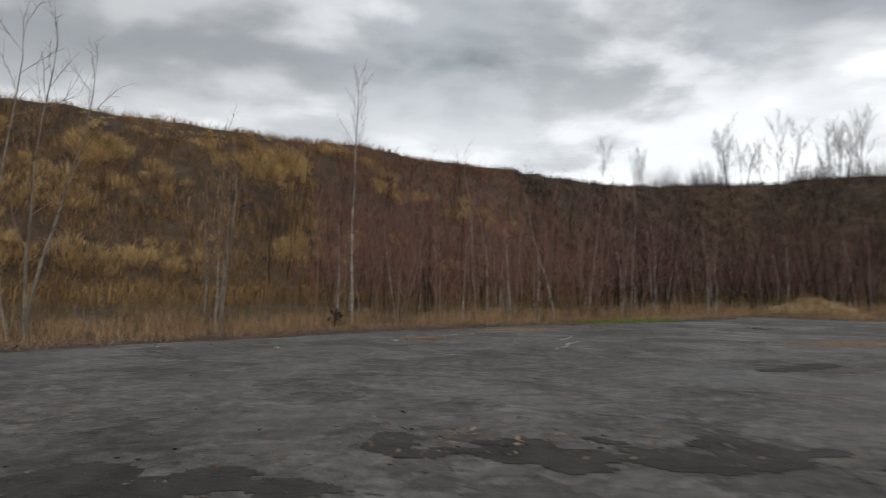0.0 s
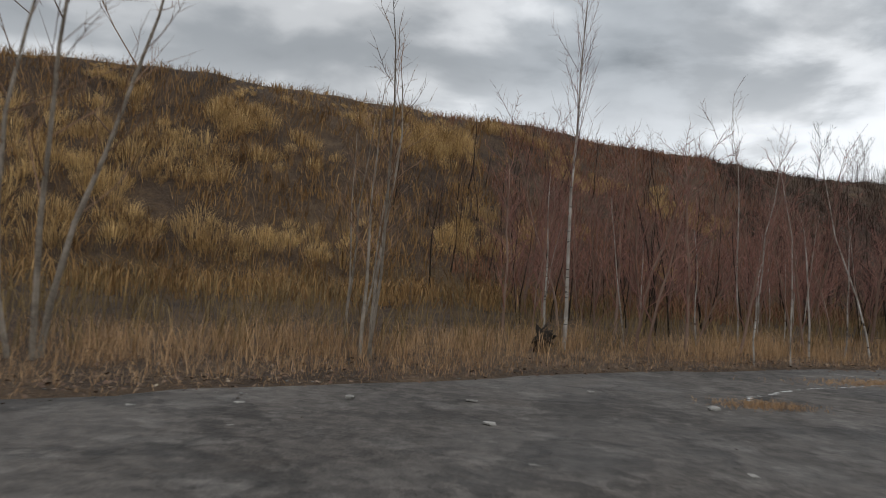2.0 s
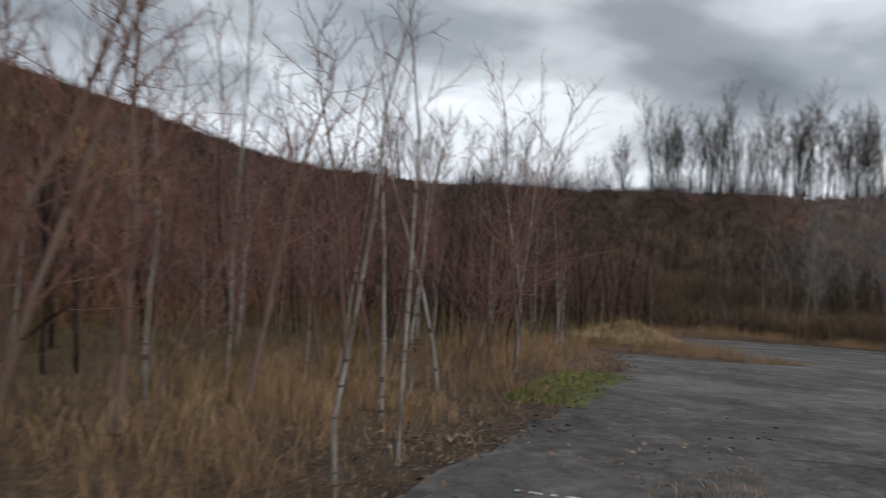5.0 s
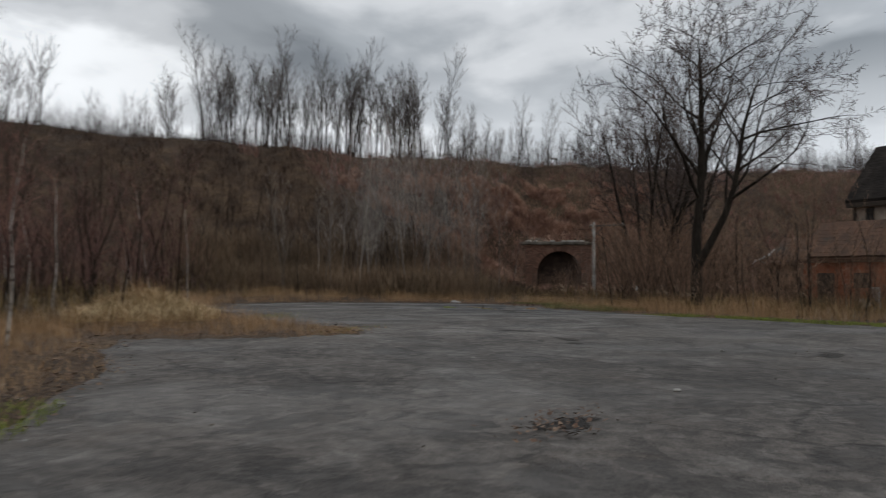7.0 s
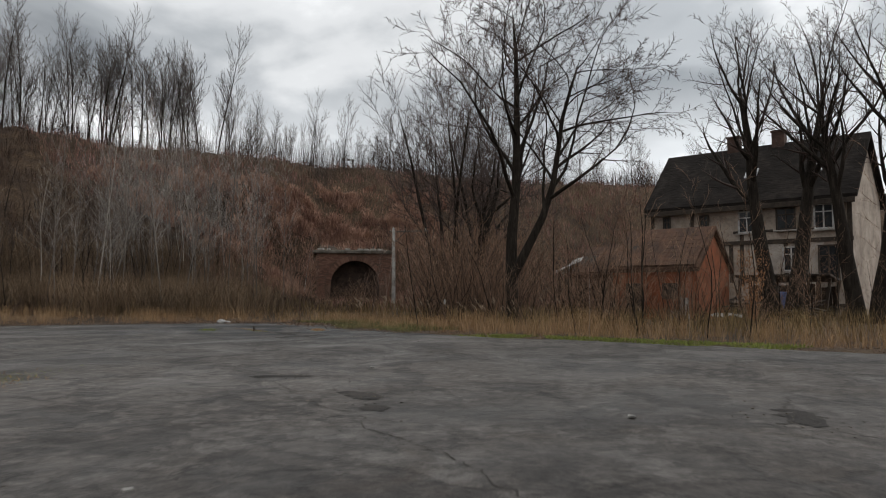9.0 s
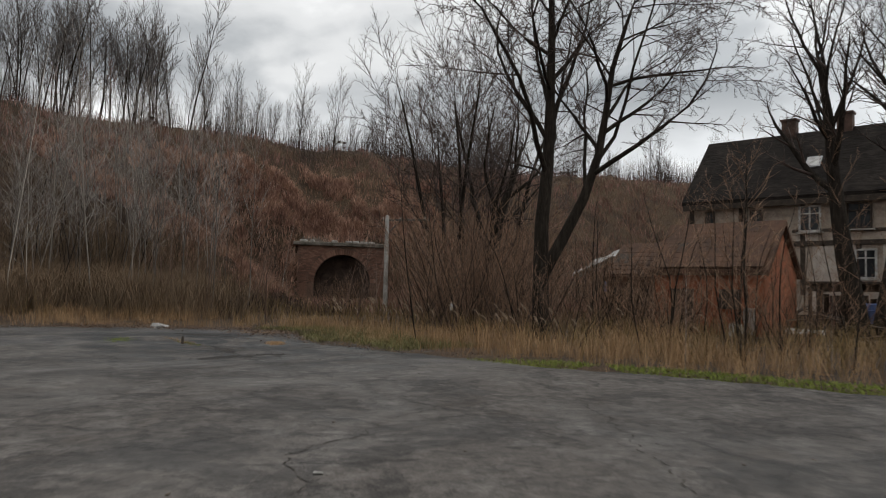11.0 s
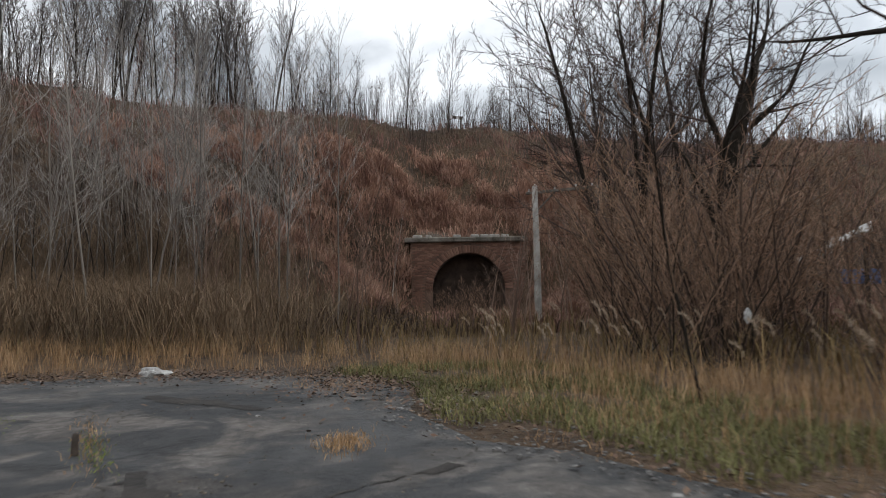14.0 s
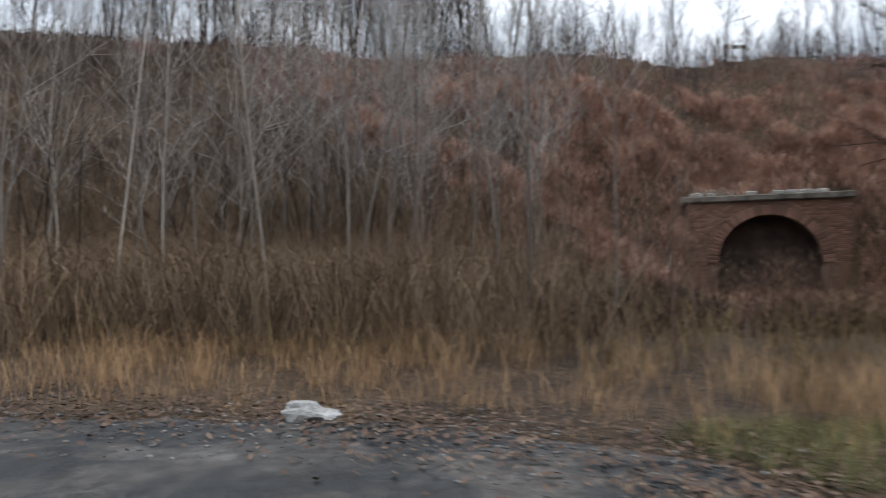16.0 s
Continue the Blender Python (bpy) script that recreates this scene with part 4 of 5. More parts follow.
x, y = scatter(7000, -12, 84, 12, 76, lambda x, y: (off_lot(x, y) > 4) & (land(x, y) < 8.0) & (y > 24 + 0.12 * np.abs(x - 10)) & (x > -8 + 0.6 * (32 - y)) &
               (np.hypot((x - 61) / 1.6, y - 35) > 4.2) & (nearest(CREST, x, y, False)[3] < 0) & (x < 52 + 0.4 * (y - 20)))
x, y = x[:440], y[:440]
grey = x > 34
# north of y = 42 shade is painted in by darker stems and twigs
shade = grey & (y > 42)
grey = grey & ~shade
joined_stand("far_thicket", FARPOLES, x[~grey & ~shade], y[~grey & ~shade], rng.uniform(0.55, 1.0, int((~grey & ~shade).sum())), (BARK, SHADETWIG), "leafless reddish brown thicket on the slopes", "thicket")
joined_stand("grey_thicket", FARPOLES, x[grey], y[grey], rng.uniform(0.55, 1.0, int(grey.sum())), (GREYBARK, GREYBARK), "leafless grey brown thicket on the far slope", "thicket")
joined_stand("shaded_thicket", FARPOLES, x[shade], y[shade], rng.uniform(0.55, 1.0, int(shade.sum())), (BARK, TWIG), "leafless thicket under the far embankment, coloured as in shade", "thicket")


# dense shrubs under the large trees and before the sheds
x, y = scatter(4000, 36, 62, 14, 33, lambda x, y: (off_lot(x, y) > 4.2) & (np.hypot((x - 58) / 1.8, y - 33.6) > 3.2) & (x < 45.2 + 0.75 * (y - 14)) & open_view(x, y) & clear_of_shelter(x, y) & (lumps(x, y, 0.22, 17.0) > -0.25))
x, y = x[:66], y[:66]
joined_stand("shrub_belt", SHRUBS, x, y, rng.uniform(0.4, 0.8, len(x)) * np.where(y < 20, 0.95, 1.0), (BARK, SCRUBTWIG), "dense leafless brown shrubs under the trees", "shrubs")


x, y = 63.2 + rng.normal(0, 0.8, 24), 35.4 + rng.normal(0, 1.5, 24)
joined_stand("portal_scrub", SHRUBS, x, y, rng.uniform(0.28, 0.66, 24), (BARK, SCRUBTWIG), "low leafless scrub before the tunnel mouth", "shrubs")
x, y = scatter(1500, 43, 60, 19, 30, lambda x, y: (off_lot(x, y) > 5) & open_view(x, y) & clear_of_shelter(x, y) & (x > 44.5 + 0.55 * (y - 14)) & (x < 50 + 0.8 * (y - 14)))
x, y = x[:60], y[:60]
joined_stand("tree_scrub", SHRUBS, x, y, rng.uniform(0.8, 1.25, len(x)), (BARK, SCRUBTWIG), "tangled leafless scrub round the old trees", "shrubs")


# tall stems crowding round the fan-shaped trees
x, y = scatter(1500, 47, 60, 21, 30.5, lambda x, y: open_view(x, y) & (x > 44.5 + 0.55 * (y - 14)) & clear_of_shelter(x, y))
x, y = np.append(x[:40], rng.uniform(43.5, 48.8, 15)), np.append(y[:40], rng.uniform(23.6, 27.4, 15))
x, y = np.append(x, rng.uniform(39.0, 42.5, 7)), np.append(y, rng.uniform(22.6, 24.6, 7))
joined_stand("tall_brush", SHRUBS, x, y, np.where(x > 43, rng.uniform(1.1, 1.6, len(x)), rng.uniform(0.6, 0.95, len(x))), (BRUSHSTEM, SCRUBTWIG), "tall bare brush crowding round the trees", "shrubs")


# trees along the crest
CREST_RUN = np.concatenate([[0], np.cumsum(np.hypot(*np.diff(CREST[:, :2], axis=0).T))])


def crest_point(d):
    """The place d metres along the crest, and the way it runs there."""
    i = min(int(np.searchsorted(CREST_RUN, d)) - 1, len(CREST) - 2)
    s = (d - CREST_RUN[i]) / (CREST_RUN[i + 1] - CREST_RUN[i])
    way = CREST[i + 1, :2] - CREST[i, :2]
    return CREST[i, :2] * (1 - s) + CREST[i + 1, :2] * s, way / np.linalg.norm(way)


def crest_trees():
    start, end = CREST_RUN[9] - 3, CREST_RUN[19] + 6
    n = 72
    for k in range(n):
        c, way = crest_point(start + (end - start) * (k + rng.uniform(-0.4, 0.4)) / n)
        back = rng.uniform(0.3, 9.0)
        x, y = c[0] - way[1] * back, c[1] + way[0] * back
        dense = 0.79 + 0.45 * noise.noise(Vector((x * 0.11, y * 0.11, 7.0)))
        stand("crest_tree", SKYLINE, k, x, y, max(0.3, dense * rng.uniform(0.7, 1.15)), "bare grey tree along the embankment crest", "tree", "trees on the crest", squash=rng.uniform(0.7, 0.95))


crest_trees()


def grove(count, start, end, low, high, label):
    """Slim trees standing close together on the crest."""
    for k in range(count):
        c, way = crest_point(rng.uniform(start, end))
        back = rng.uniform(0.3, 8.0)
        x, y = c[0] - way[1] * back, c[1] + way[0] * back
        stand("grove_tree", GROVE, k, x, y, rng.uniform(low, high), label, "tree", "trees on the crest", squash=rng.uniform(0.75, 1.05), lean=2.0)


grove(62, CREST_RUN[12] + 2, CREST_RUN[14] + 5, 0.75, 1.15, "slim bare tree in a close grove on the crest")
grove(34, CREST_RUN[14] + 5, CREST_RUN[17], 0.45, 0.75, "short slim bare tree on the embankment crest")
stand("crest_tree", SKYLINE, 2, 17.2, 75.2, 0.6, "single round bare tree on the embankment crest", "tree", "trees on the crest", squash=0.9)
for x, y, s in ((66.0, 54.5, 1.2), (67.4, 53.2, 1.15), (69.2, 52.2, 1.05), (64.2, 56.4, 1.1)):
    stand("crest_tree", SKYLINE, int(x), x, y, s * 0.9, "round bare tree clump on the embankment crest", "tree", "trees on the crest", squash=1.0)
for x, y, s in ((57.8, 53.0, 0.75), (58.8, 51.8, 0.7), (60.4, 50.4, 0.8)):
    stand("birch_tree", BIRCHES, int(x), x, y, s, "white birch high on the embankment slope", "birch", squash=0.8)


# young shoots crowding along the crest
along = rng.uniform(CREST_RUN[9] - 3, CREST_RUN[19] + 6, 6500)
along = along[lumps(along, along * 0, 0.16, 81.0) + 0.4 * lumps(along, along * 0, 0.6, 83.0) > -0.12]
spots = [crest_point(d) for d in along]
back = rng.uniform(-0.4, 6.0, len(spots))
x = np.array([c[0] - w[1] * b for (c, w), b in zip(spots, back)])
y = np.array([c[1] + w[0] * b for (c, w), b in zip(spots, back)])
px, py = tufts(x, y, 4, 0.35)
blades("crest_shoots", rooted(px, py), rng.uniform(0.8, 3.4, len(px)), rng.uniform(0.011, 0.021, len(px)), rng.uniform(0.03, 0.3, len(px)), TWIG, "thin bare shoots crowding the embankment crest", "scrub", droop=0.0)


# large bare trees beside the sheds
def big_tree(name, seed, x, y, tall, radius, lean, label, spec, n=1, tilt=0.1, depth=4, aim=0.5, forks=()):
    t = Tree(seed)
    for k in range(n):
        a = 2 * math.pi * k / n + aim
        d = Vector((lean[0] + (math.cos(a) * tilt if n > 1 else 0), lean[1] + (math.sin(a) * tilt if n > 1 else 0), 1))
        t.shoot((math.cos(a) * 0.3 * (n > 1), math.sin(a) * 0.3 * (n > 1), -0.4), d, tall * t.r.uniform(0.9, 1.05), radius, 0, depth, spec)
    for height, way, reach, thick, habit in forks:
        t.shoot((0, 0, height), Vector(way), reach, thick, 0, depth, habit)
    tree_thing(name, t.meshes(name, BARK, TWIG), pose(x, y, ground_at(x, y)), label, "tree")


big_tree("big_tree", 201, 39.6, 23.4, 15.5, 0.29, (0.02, 0.02), "tall dark tree with a long leaning limb and bare branches", dict(BIG, first=0.36, count=(17, 10, 9, 7), shrink=(0.52, 0.46, 0.42, 0.42), angle=(46, 44, 42, 38), thin=0.5, rise=0.08, least=0.0095),
         forks=((2.0, (0.06, -0.46, 1), 9.6, 0.2, dict(BIG, wander=0.17, rise=0.02, first=0.28, angle=(56, 46, 42, 38), pull=(0.0, -0.8, 0.0), shrink=(0.74, 0.44, 0.42, 0.42), count=(14, 11, 9, 7))),))
FAN = dict(wander=0.10, rise=0.07, count=(15, 11, 8), first=0.2, angle=(42, 38, 36), shrink=(0.54, 0.48, 0.45), cone=0.45, thin=0.38, wooden=0, bend=6, least=0.0125)
big_tree("fan_tree", 209, 57.0, 27.4, 14.6, 0.17, (0.0, 0.06), "broad bare tree with a fan of upright branches", FAN, 4, 0.24, 3)
big_tree("fan_tree", 210, 59.2, 25.2, 15.0, 0.20, (0.0, -0.02), "tall forked bare tree with upright branches", FAN, 3, 0.20, 3)
big_tree("pollard_tree", 213, 49.6, 25.2, 9.8, 0.42, (0.0, 0.0), "old thick-trunked pollard with upright bare branches", dict(BIG, first=0.32, count=(8, 7, 6, 3), angle=(40, 36, 34, 34), shrink=(0.62, 0.46, 0.42, 0.42), rise=0.06, cone=0.25))
YARD = dict(BIG, wander=0.11, rise=0.10, first=0.48, count=(11, 9, 7, 5), angle=(34, 40, 42, 38), shrink=(0.46, 0.46, 0.42, 0.42), cone=0.2, upright=0.05)
big_tree("yard_tree", 217, 47.2, 10.2, 12.8, 0.46, (0.0, -0.02), "forked bare tree before the old house", YARD, 2, 0.15, 4, 1.13)
big_tree("yard_tree", 221, 45.2, 7.2, 12.6, 0.42, (0.0, 0.0), "forked bare tree before the old house", YARD, 2, 0.12, 4, 1.13)

# ---- grass and scrub ----
# straw along the yard
x, y = scatter(108000, -34, 60, -20, 60, lambda x, y: (off_lot(x, y) > -0.15) & (off_lot(x, y) < 4.5) & (rng.random(len(x)) < np.where(off_lot(x, y) < np.where((x > 26) & (y > 14) & (y < 27), 0.75, 0.5), np.where((x > 26) & (y > 14) & (y < 27), 0.12, 0.35), 1.0) * (0.55 + 0.7 * lumps(x, y, 0.3, 3.0))))
px, py = tufts(x, y, 13, 0.12)
gap = np.clip(off_lot(px, py), 0.05, 5)
east = np.clip((px - 26) / 4, 0, 1) * np.clip((33 - py) / 4, 0, 1)
corner = np.exp(-((px - 38.0) ** 2 + (py - 29.3) ** 2) / 12.0)
tall = (0.14 + 0.50 * np.clip(gap / 2.0, 0, 1) + 0.30 * east * np.clip(gap, 0, 1)) * (1 - 0.6 * corner) * rng.uniform(0.55, 1.3, len(px)) * (0.85 + 0.5 * lumps(px, py, 0.5, 6.0))
blades("verge_grass", rooted(px, py), tall, rng.uniform(0.003, 0.009, len(px)), rng.uniform(0.12, 0.85, len(px)), STRAW, "dry straw-coloured grass along the asphalt edge", "grass")

# straw lying flat over the litter
x, y = scatter(60000, -13, 14, 8, 33, lambda x, y: (off_lot(x, y) > -0.1) & (off_lot(x, y) < 3.6))
x, y = x[:32000], y[:32000]
blades("flat_straw", rooted(x, y, 0.0), rng.uniform(0.04, 0.16, len(x)), rng.uniform(0.003, 0.006, len(x)), rng.uniform(0.7, 2.2, len(x)), STRAW, "flattened straw over the leaf litter", "grass", droop=0.2)

PALESTRAW = material("bleached straw", island_look([(0.0, (0.26, 0.18, 0.095)), (0.5, (0.48, 0.36, 0.205)), (1.0, (0.70, 0.56, 0.36))]))


# golden grass in clumps on the near embankment
def gold_here(x, y):
    far, _, _, side = nearest(CREST, x, y, False)
    return (off_lot(x, y) > 9) & (side < 0) & (far > 0.5) & (land(x, y) > 1.6) & (lumps(x, y, 0.2, 12.0) + 0.5 * lumps(x, y, 0.55, 14.0) > -0.06 + np.clip((x + 12) / 30, 0, 0.75))


x, y = scatter(9000, -58, 18, 12, 68, gold_here)
x, y = x[:980], y[:980]
size = rng.uniform(0.45, 1.0, len(x)) * (1.15 + 0.6 * lumps(x, y, 0.3, 19.0)) * np.clip(nearest(CREST, x, y, False)[0] / 4.0, 0.35, 1.0)
domes("gold_grass", x, y, size, 78, (0.009, 0.021), GOLD, "tall golden grass in rounded clumps on the slope", "grass")
# the grassy hummock
a, r = rng.uniform(0, 2 * math.pi, 6000), np.sqrt(rng.random(6000))
px, py = 19.5 + np.cos(a) * r * 2.1, 37.0 + np.sin(a) * r * 1.8
blades("hummock_grass", rooted(px, py), rng.uniform(0.2, 0.55, len(px)), rng.uniform(0.012, 0.024, len(px)), rng.uniform(0.4, 1.2, len(px)), PALESTRAW, "pale straw grass matted on a hummock", "grass")

# scrub over the slopes: brown weeds on the near one, dark briars on the far one, red bracken round the tunnel
def slopes(x, y):
    far, _, _, side = nearest(CREST, x, y, False)
    return (off_lot(x, y) > 2.2) & (land(x, y) > 0.05) & (far < np.where(side < 0, 24, 6)) & (lumps(x, y, 0.35, 21.0) > -0.3)


x, y = scatter(100000, -64, 98, -10, 84, slopes)
x, y = x[:20500], y[:20500]
px, py = tufts(x, y, 6, 0.22)
fern = np.exp(-((px - 68) ** 2 + (py - 42) ** 2) / 210.0) * np.clip((11.6 - land(px, py)) / 2.5, 0, 1) + 0.25 * lumps(px, py, 0.3, 31.0)
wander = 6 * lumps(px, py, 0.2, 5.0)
# kind 4 is briar again, its colour darkened to stand for shade
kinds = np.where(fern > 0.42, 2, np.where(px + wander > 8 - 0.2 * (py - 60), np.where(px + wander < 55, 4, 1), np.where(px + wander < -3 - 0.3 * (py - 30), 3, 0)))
for k, (name, mat, label) in enumerate((("slope_scrub", BRAMBLE, "brown dead weeds over the near slope"), ("slope_briar", BRIAR, "dark dead briars over the far embankment"), ("slope_bracken", BRACKEN, "red brown bracken on the slope round the tunnel"), ("slope_grass", TANWEED, "tan dead grass over the near slope"), ("shade_briar", SHADEBRIAR, "dead briars at the far embankment, darkened as shade"))):
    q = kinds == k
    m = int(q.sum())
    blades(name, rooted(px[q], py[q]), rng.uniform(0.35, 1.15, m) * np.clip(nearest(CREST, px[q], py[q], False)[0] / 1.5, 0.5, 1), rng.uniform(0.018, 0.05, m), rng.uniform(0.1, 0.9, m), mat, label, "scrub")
x, y = scatter(9000, -30, 60, 6, 60, lambda x, y: (off_lot(x, y) > 2.6) & (land(x, y) < 1.6))
px, py = tufts(x, y, 7, 0.2)
blades("low_scrub", rooted(px, py), rng.uniform(0.4, 1.2, len(px)), rng.uniform(0.010, 0.022, len(px)), rng.uniform(0.1, 0.8, len(px)), OLIVE, "olive brown dead weeds under the thickets", "scrub")
x, y = scatter(9000, 40, 62, 34, 60, lambda x, y: (off_lot(x, y) > 3.5) & left_of_tunnel(x, y) & (land(x, y) < 3.5) & (lumps(x, y, 0.3, 41.0) > -0.35))
px, py = tufts(x[:2600], y[:2600], 11, 0.35)
blades("briar_thicket", rooted(px, py), rng.uniform(0.7, 2.4, len(px)), rng.uniform(0.009, 0.022, len(px)), rng.uniform(0.1, 1.1, len(px)), DARKOLIVE, "dark olive briar thicket under the slim trees", "scrub")

# bracken in rounded clumps on the red slope
x, y = scatter(6000, 56, 84, 30, 58, lambda x, y: (np.exp(-((x - 68) ** 2 + (y - 42) ** 2) / 210.0) > 0.3) & (land(x, y) > 0.6) & (land(x, y) < 10.6) & (nearest(CREST, x, y, False)[3] < 0) & (lumps(x, y, 0.5, 51.0) > -0.1))
x, y = x[:640], y[:640]
domes("bracken_clumps", x, y, rng.uniform(0.45, 1.15, len(x)), 64, (0.03, 0.065), BRACKEN, "rounded clumps of red brown bracken", "bracken", 0.95)
# bracken hanging over the sides of the cutting
u, v = rng.uniform(-8.5, 8.5, 2600), rng.uniform(-6.0, 3.0, 2600)
ok = (np.abs(u) > 3.0) | (v > 1.2)
u, v = u[ok], v[ok]
px, py = tufts(PORTAL.x + u * PORTAL_U.x + v * PORTAL_V.x, PORTAL.y + u * PORTAL_U.y + v * PORTAL_V.y, 6, 0.2)
u = (px - PORTAL.x) * PORTAL_U.x + (py - PORTAL.y) * PORTAL_U.y
v = (px - PORTAL.x) * PORTAL_V.x + (py - PORTAL.y) * PORTAL_V.y
keep = (np.abs(u) > 3.0) | (v > 1.0)
px, py = px[keep], py[keep]
blades("cutting_bracken", rooted(px, py), rng.uniform(0.3, 0.9, len(px)), rng.uniform(0.018, 0.045, len(px)), rng.uniform(0.2, 1.0, len(px)), BRACKEN, "red brown bracken on the sides of the cutting", "bracken")
# low turf at the corner of the yard
x, y = scatter(75000, 33, 44, 24, 35, lambda x, y: (off_lot(x, y) > 0.1) & (off_lot(x, y) < 3.5) & (np.hypot(x - 38, y - 29.3) < 4.6) & (lumps(x, y, 0.8, 61.0) > -0.2))
blades("verge_turf", rooted(x, y), rng.uniform(0.06, 0.26, len(x)), rng.uniform(0.006, 0.014, len(x)), rng.uniform(0.2, 0.9, len(x)), TURF, "short olive green turf at the corner of the yard", "grass")

# green moss and short grass at the edge
def mossy(x, y):
    right = (np.hypot((x - 30.6) / 3.4, (y - 20.6) / 5.4) < 1) & (off_lot(x, y) < 0.75) & (lumps(x, y, 0.9, 91.0) > -0.25)
    left = (np.hypot((x - 7.2) / 3.0, (y - 26.5) / 2.4) < 1) & (off_lot(x, y) < 0.8)
    return (right | left) & (off_lot(x, y) > -0.35)


x, y = scatter(60000, 26, 35, 15, 27, mossy)
x2, y2 = scatter(12000, 4, 11, 24, 29.5, mossy)
x, y = np.append(x, x2), np.append(y, y2)
blades("green_moss_grass", rooted(x, y, 0.01) + np.array((0, 0, 0.03)), rng.uniform(0.03, 0.11, len(x)), rng.uniform(0.008, 0.018, len(x)), rng.uniform(0.2, 0.9, len(x)), MOSS, "bright green moss and short grass at the verge", "grass")

# ---- litter, stones and marks on the yard ----
def leaf_litter():
    x, y = scatter(190000, -16, 44, 4, 48, lambda x, y: (off_lot(x, y) > -0.5) & (off_lot(x, y) < 1.9) & (rng.random(len(x)) < np.exp(-np.abs(off_lot(x, y) - 0.3) * 1.6)))
    extra = [(0.4, 5.9, 0.9, 0.35, 170), (10.6, 23.2, 0.4, 0.2, 160), (38.6, 30.6, 1.2, 0.8, 700), (3.4, 22.8, 1.4, 0.7, 300), (39.6, 34.4, 0.45, 1.2, 1100), (39.0, 31.7, 0.8, 0.5, 800), (38.7, 37.4, 0.5, 0.7, 500)]
    for cx, cy, sx, sy, n in extra:
        x, y = np.append(x, rng.normal(cx, sx, n)), np.append(y, rng.normal(cy, sy, n))
    n = len(x)
    z = np.where(inside(EDGE, x, y), 0.045, land(x, y) + 0.05)
    size = rng.uniform(0.016, 0.042, n)
    a, tilt = rng.uniform(0, 2 * math.pi, n), rng.uniform(-0.5, 0.5, (n, 2))
    u = np.stack([np.cos(a), np.sin(a), tilt[:, 0]], 1) * size[:, None]
    v = np.stack([-np.sin(a), np.cos(a), tilt[:, 1]], 1) * (size * 0.6)[:, None]
    c = np.stack([x, y, z], 1)
    verts = np.stack([c - u, c - v, c + u, c + v], 1).reshape(-1, 3)
    k = 4 * np.arange(n)[:, None]
    tagged(new("leaf_litter", mesh_fast("leaf_litter", verts, np.concatenate([k + (0, 1, 2), k + (0, 2, 3)]), LEAF)), "fallen brown leaves along the asphalt edge", "leaves", kind="stuff")


leaf_litter()


def pebble(seed, flat=0.6):
    """A rough stone as corners and triangles, about 1 across."""
    bm = bmesh.new()
    bmesh.ops.create_icosphere(bm, subdivisions=1, radius=0.5)
    for v in bm.verts:
        v.co *= 1 + 0.35 * noise.noise(v.co * 2.3 + Vector((seed * 7.1, 0, 0)))
        v.co.z *= flat
    co = np.array([tuple(v.co) for v in bm.verts])
    bm.verts.ensure_lookup_table()
    tri = np.array([[v.index for v in f.verts] for f in bm.faces])
    bm.free()
    return co, tri


PEBBLES = [pebble(k) for k in range(5)]


def gravel():
    x, y = scatter(40000, 31, 44, 26, 44, lambda x, y: (off_lot(x, y) > np.where(x < 37.3, -0.5, -1.5)) & (off_lot(x, y) < 0.9) & (rng.random(len(x)) < 0.75 * np.exp(-np.abs(off_lot(x, y) + 0.2) * 1.7)))
    x2, y2 = scatter(9000, -12, 14, 8, 32, lambda x, y: (off_lot(x, y) > -0.7) & (off_lot(x, y) < 0.3) & (rng.random(len(x)) < 0.3))
    x, y = np.append(x, x2), np.append(y, y2)
    verts, tris, base = [], [], 0
    z = np.where(inside(EDGE, x, y), 0.02, land(x, y) + 0.03)
    for k in range(len(x)):
        co, tri = PEBBLES[k % 5]
        s, a = 0.015 + 0.05 * rng.random() ** 2.2, rng.uniform(0, 6.28)
        c, d = math.cos(a), math.sin(a)
        verts.append(np.stack([(co[:, 0] * c - co[:, 1] * d) * s + x[k], (co[:, 0] * d + co[:, 1] * c) * s + y[k], co[:, 2] * s * 0.6 + z[k]], 1))
        tris.append(tri + base)
        base += len(co)
    tagged(new("gravel", mesh_fast("gravel", np.concatenate(verts), np.concatenate(tris), STONE)), "grey rubble and gravel at the asphalt edge", "gravel", kind="stuff")


gravel()


RUBBLE = material("dusty grey rubble", plain((0.10, 0.095, 0.085), (0.30, 0.285, 0.26), 6.0))


def loose_stone(k, x, y, size, mat, label, category="stone", group="stones on the asphalt", z=0.0):
    bm = bmesh.new()
    box(bm, 0, 0, 0, size * 1.1, size * (0.5 + 0.1 * (k % 4)), size * 0.3, 0.0, size * 0.05)
    for v in bm.verts:
        v.co += noise.noise_vector(v.co * 9.0 / size * 0.3 + Vector((k * 3.7, 0, 0))) * size * 0.16
    ob = tagged(new("stone", finish("stone", bm, mat)), label, category, group)
    ob.matrix_basis = pose(x, y, z + 0.10 * size, 3 * (k % 3), 0, 47 * k) @ Matrix.Diagonal((0.78, 0.78, 0.6, 1))
    return ob


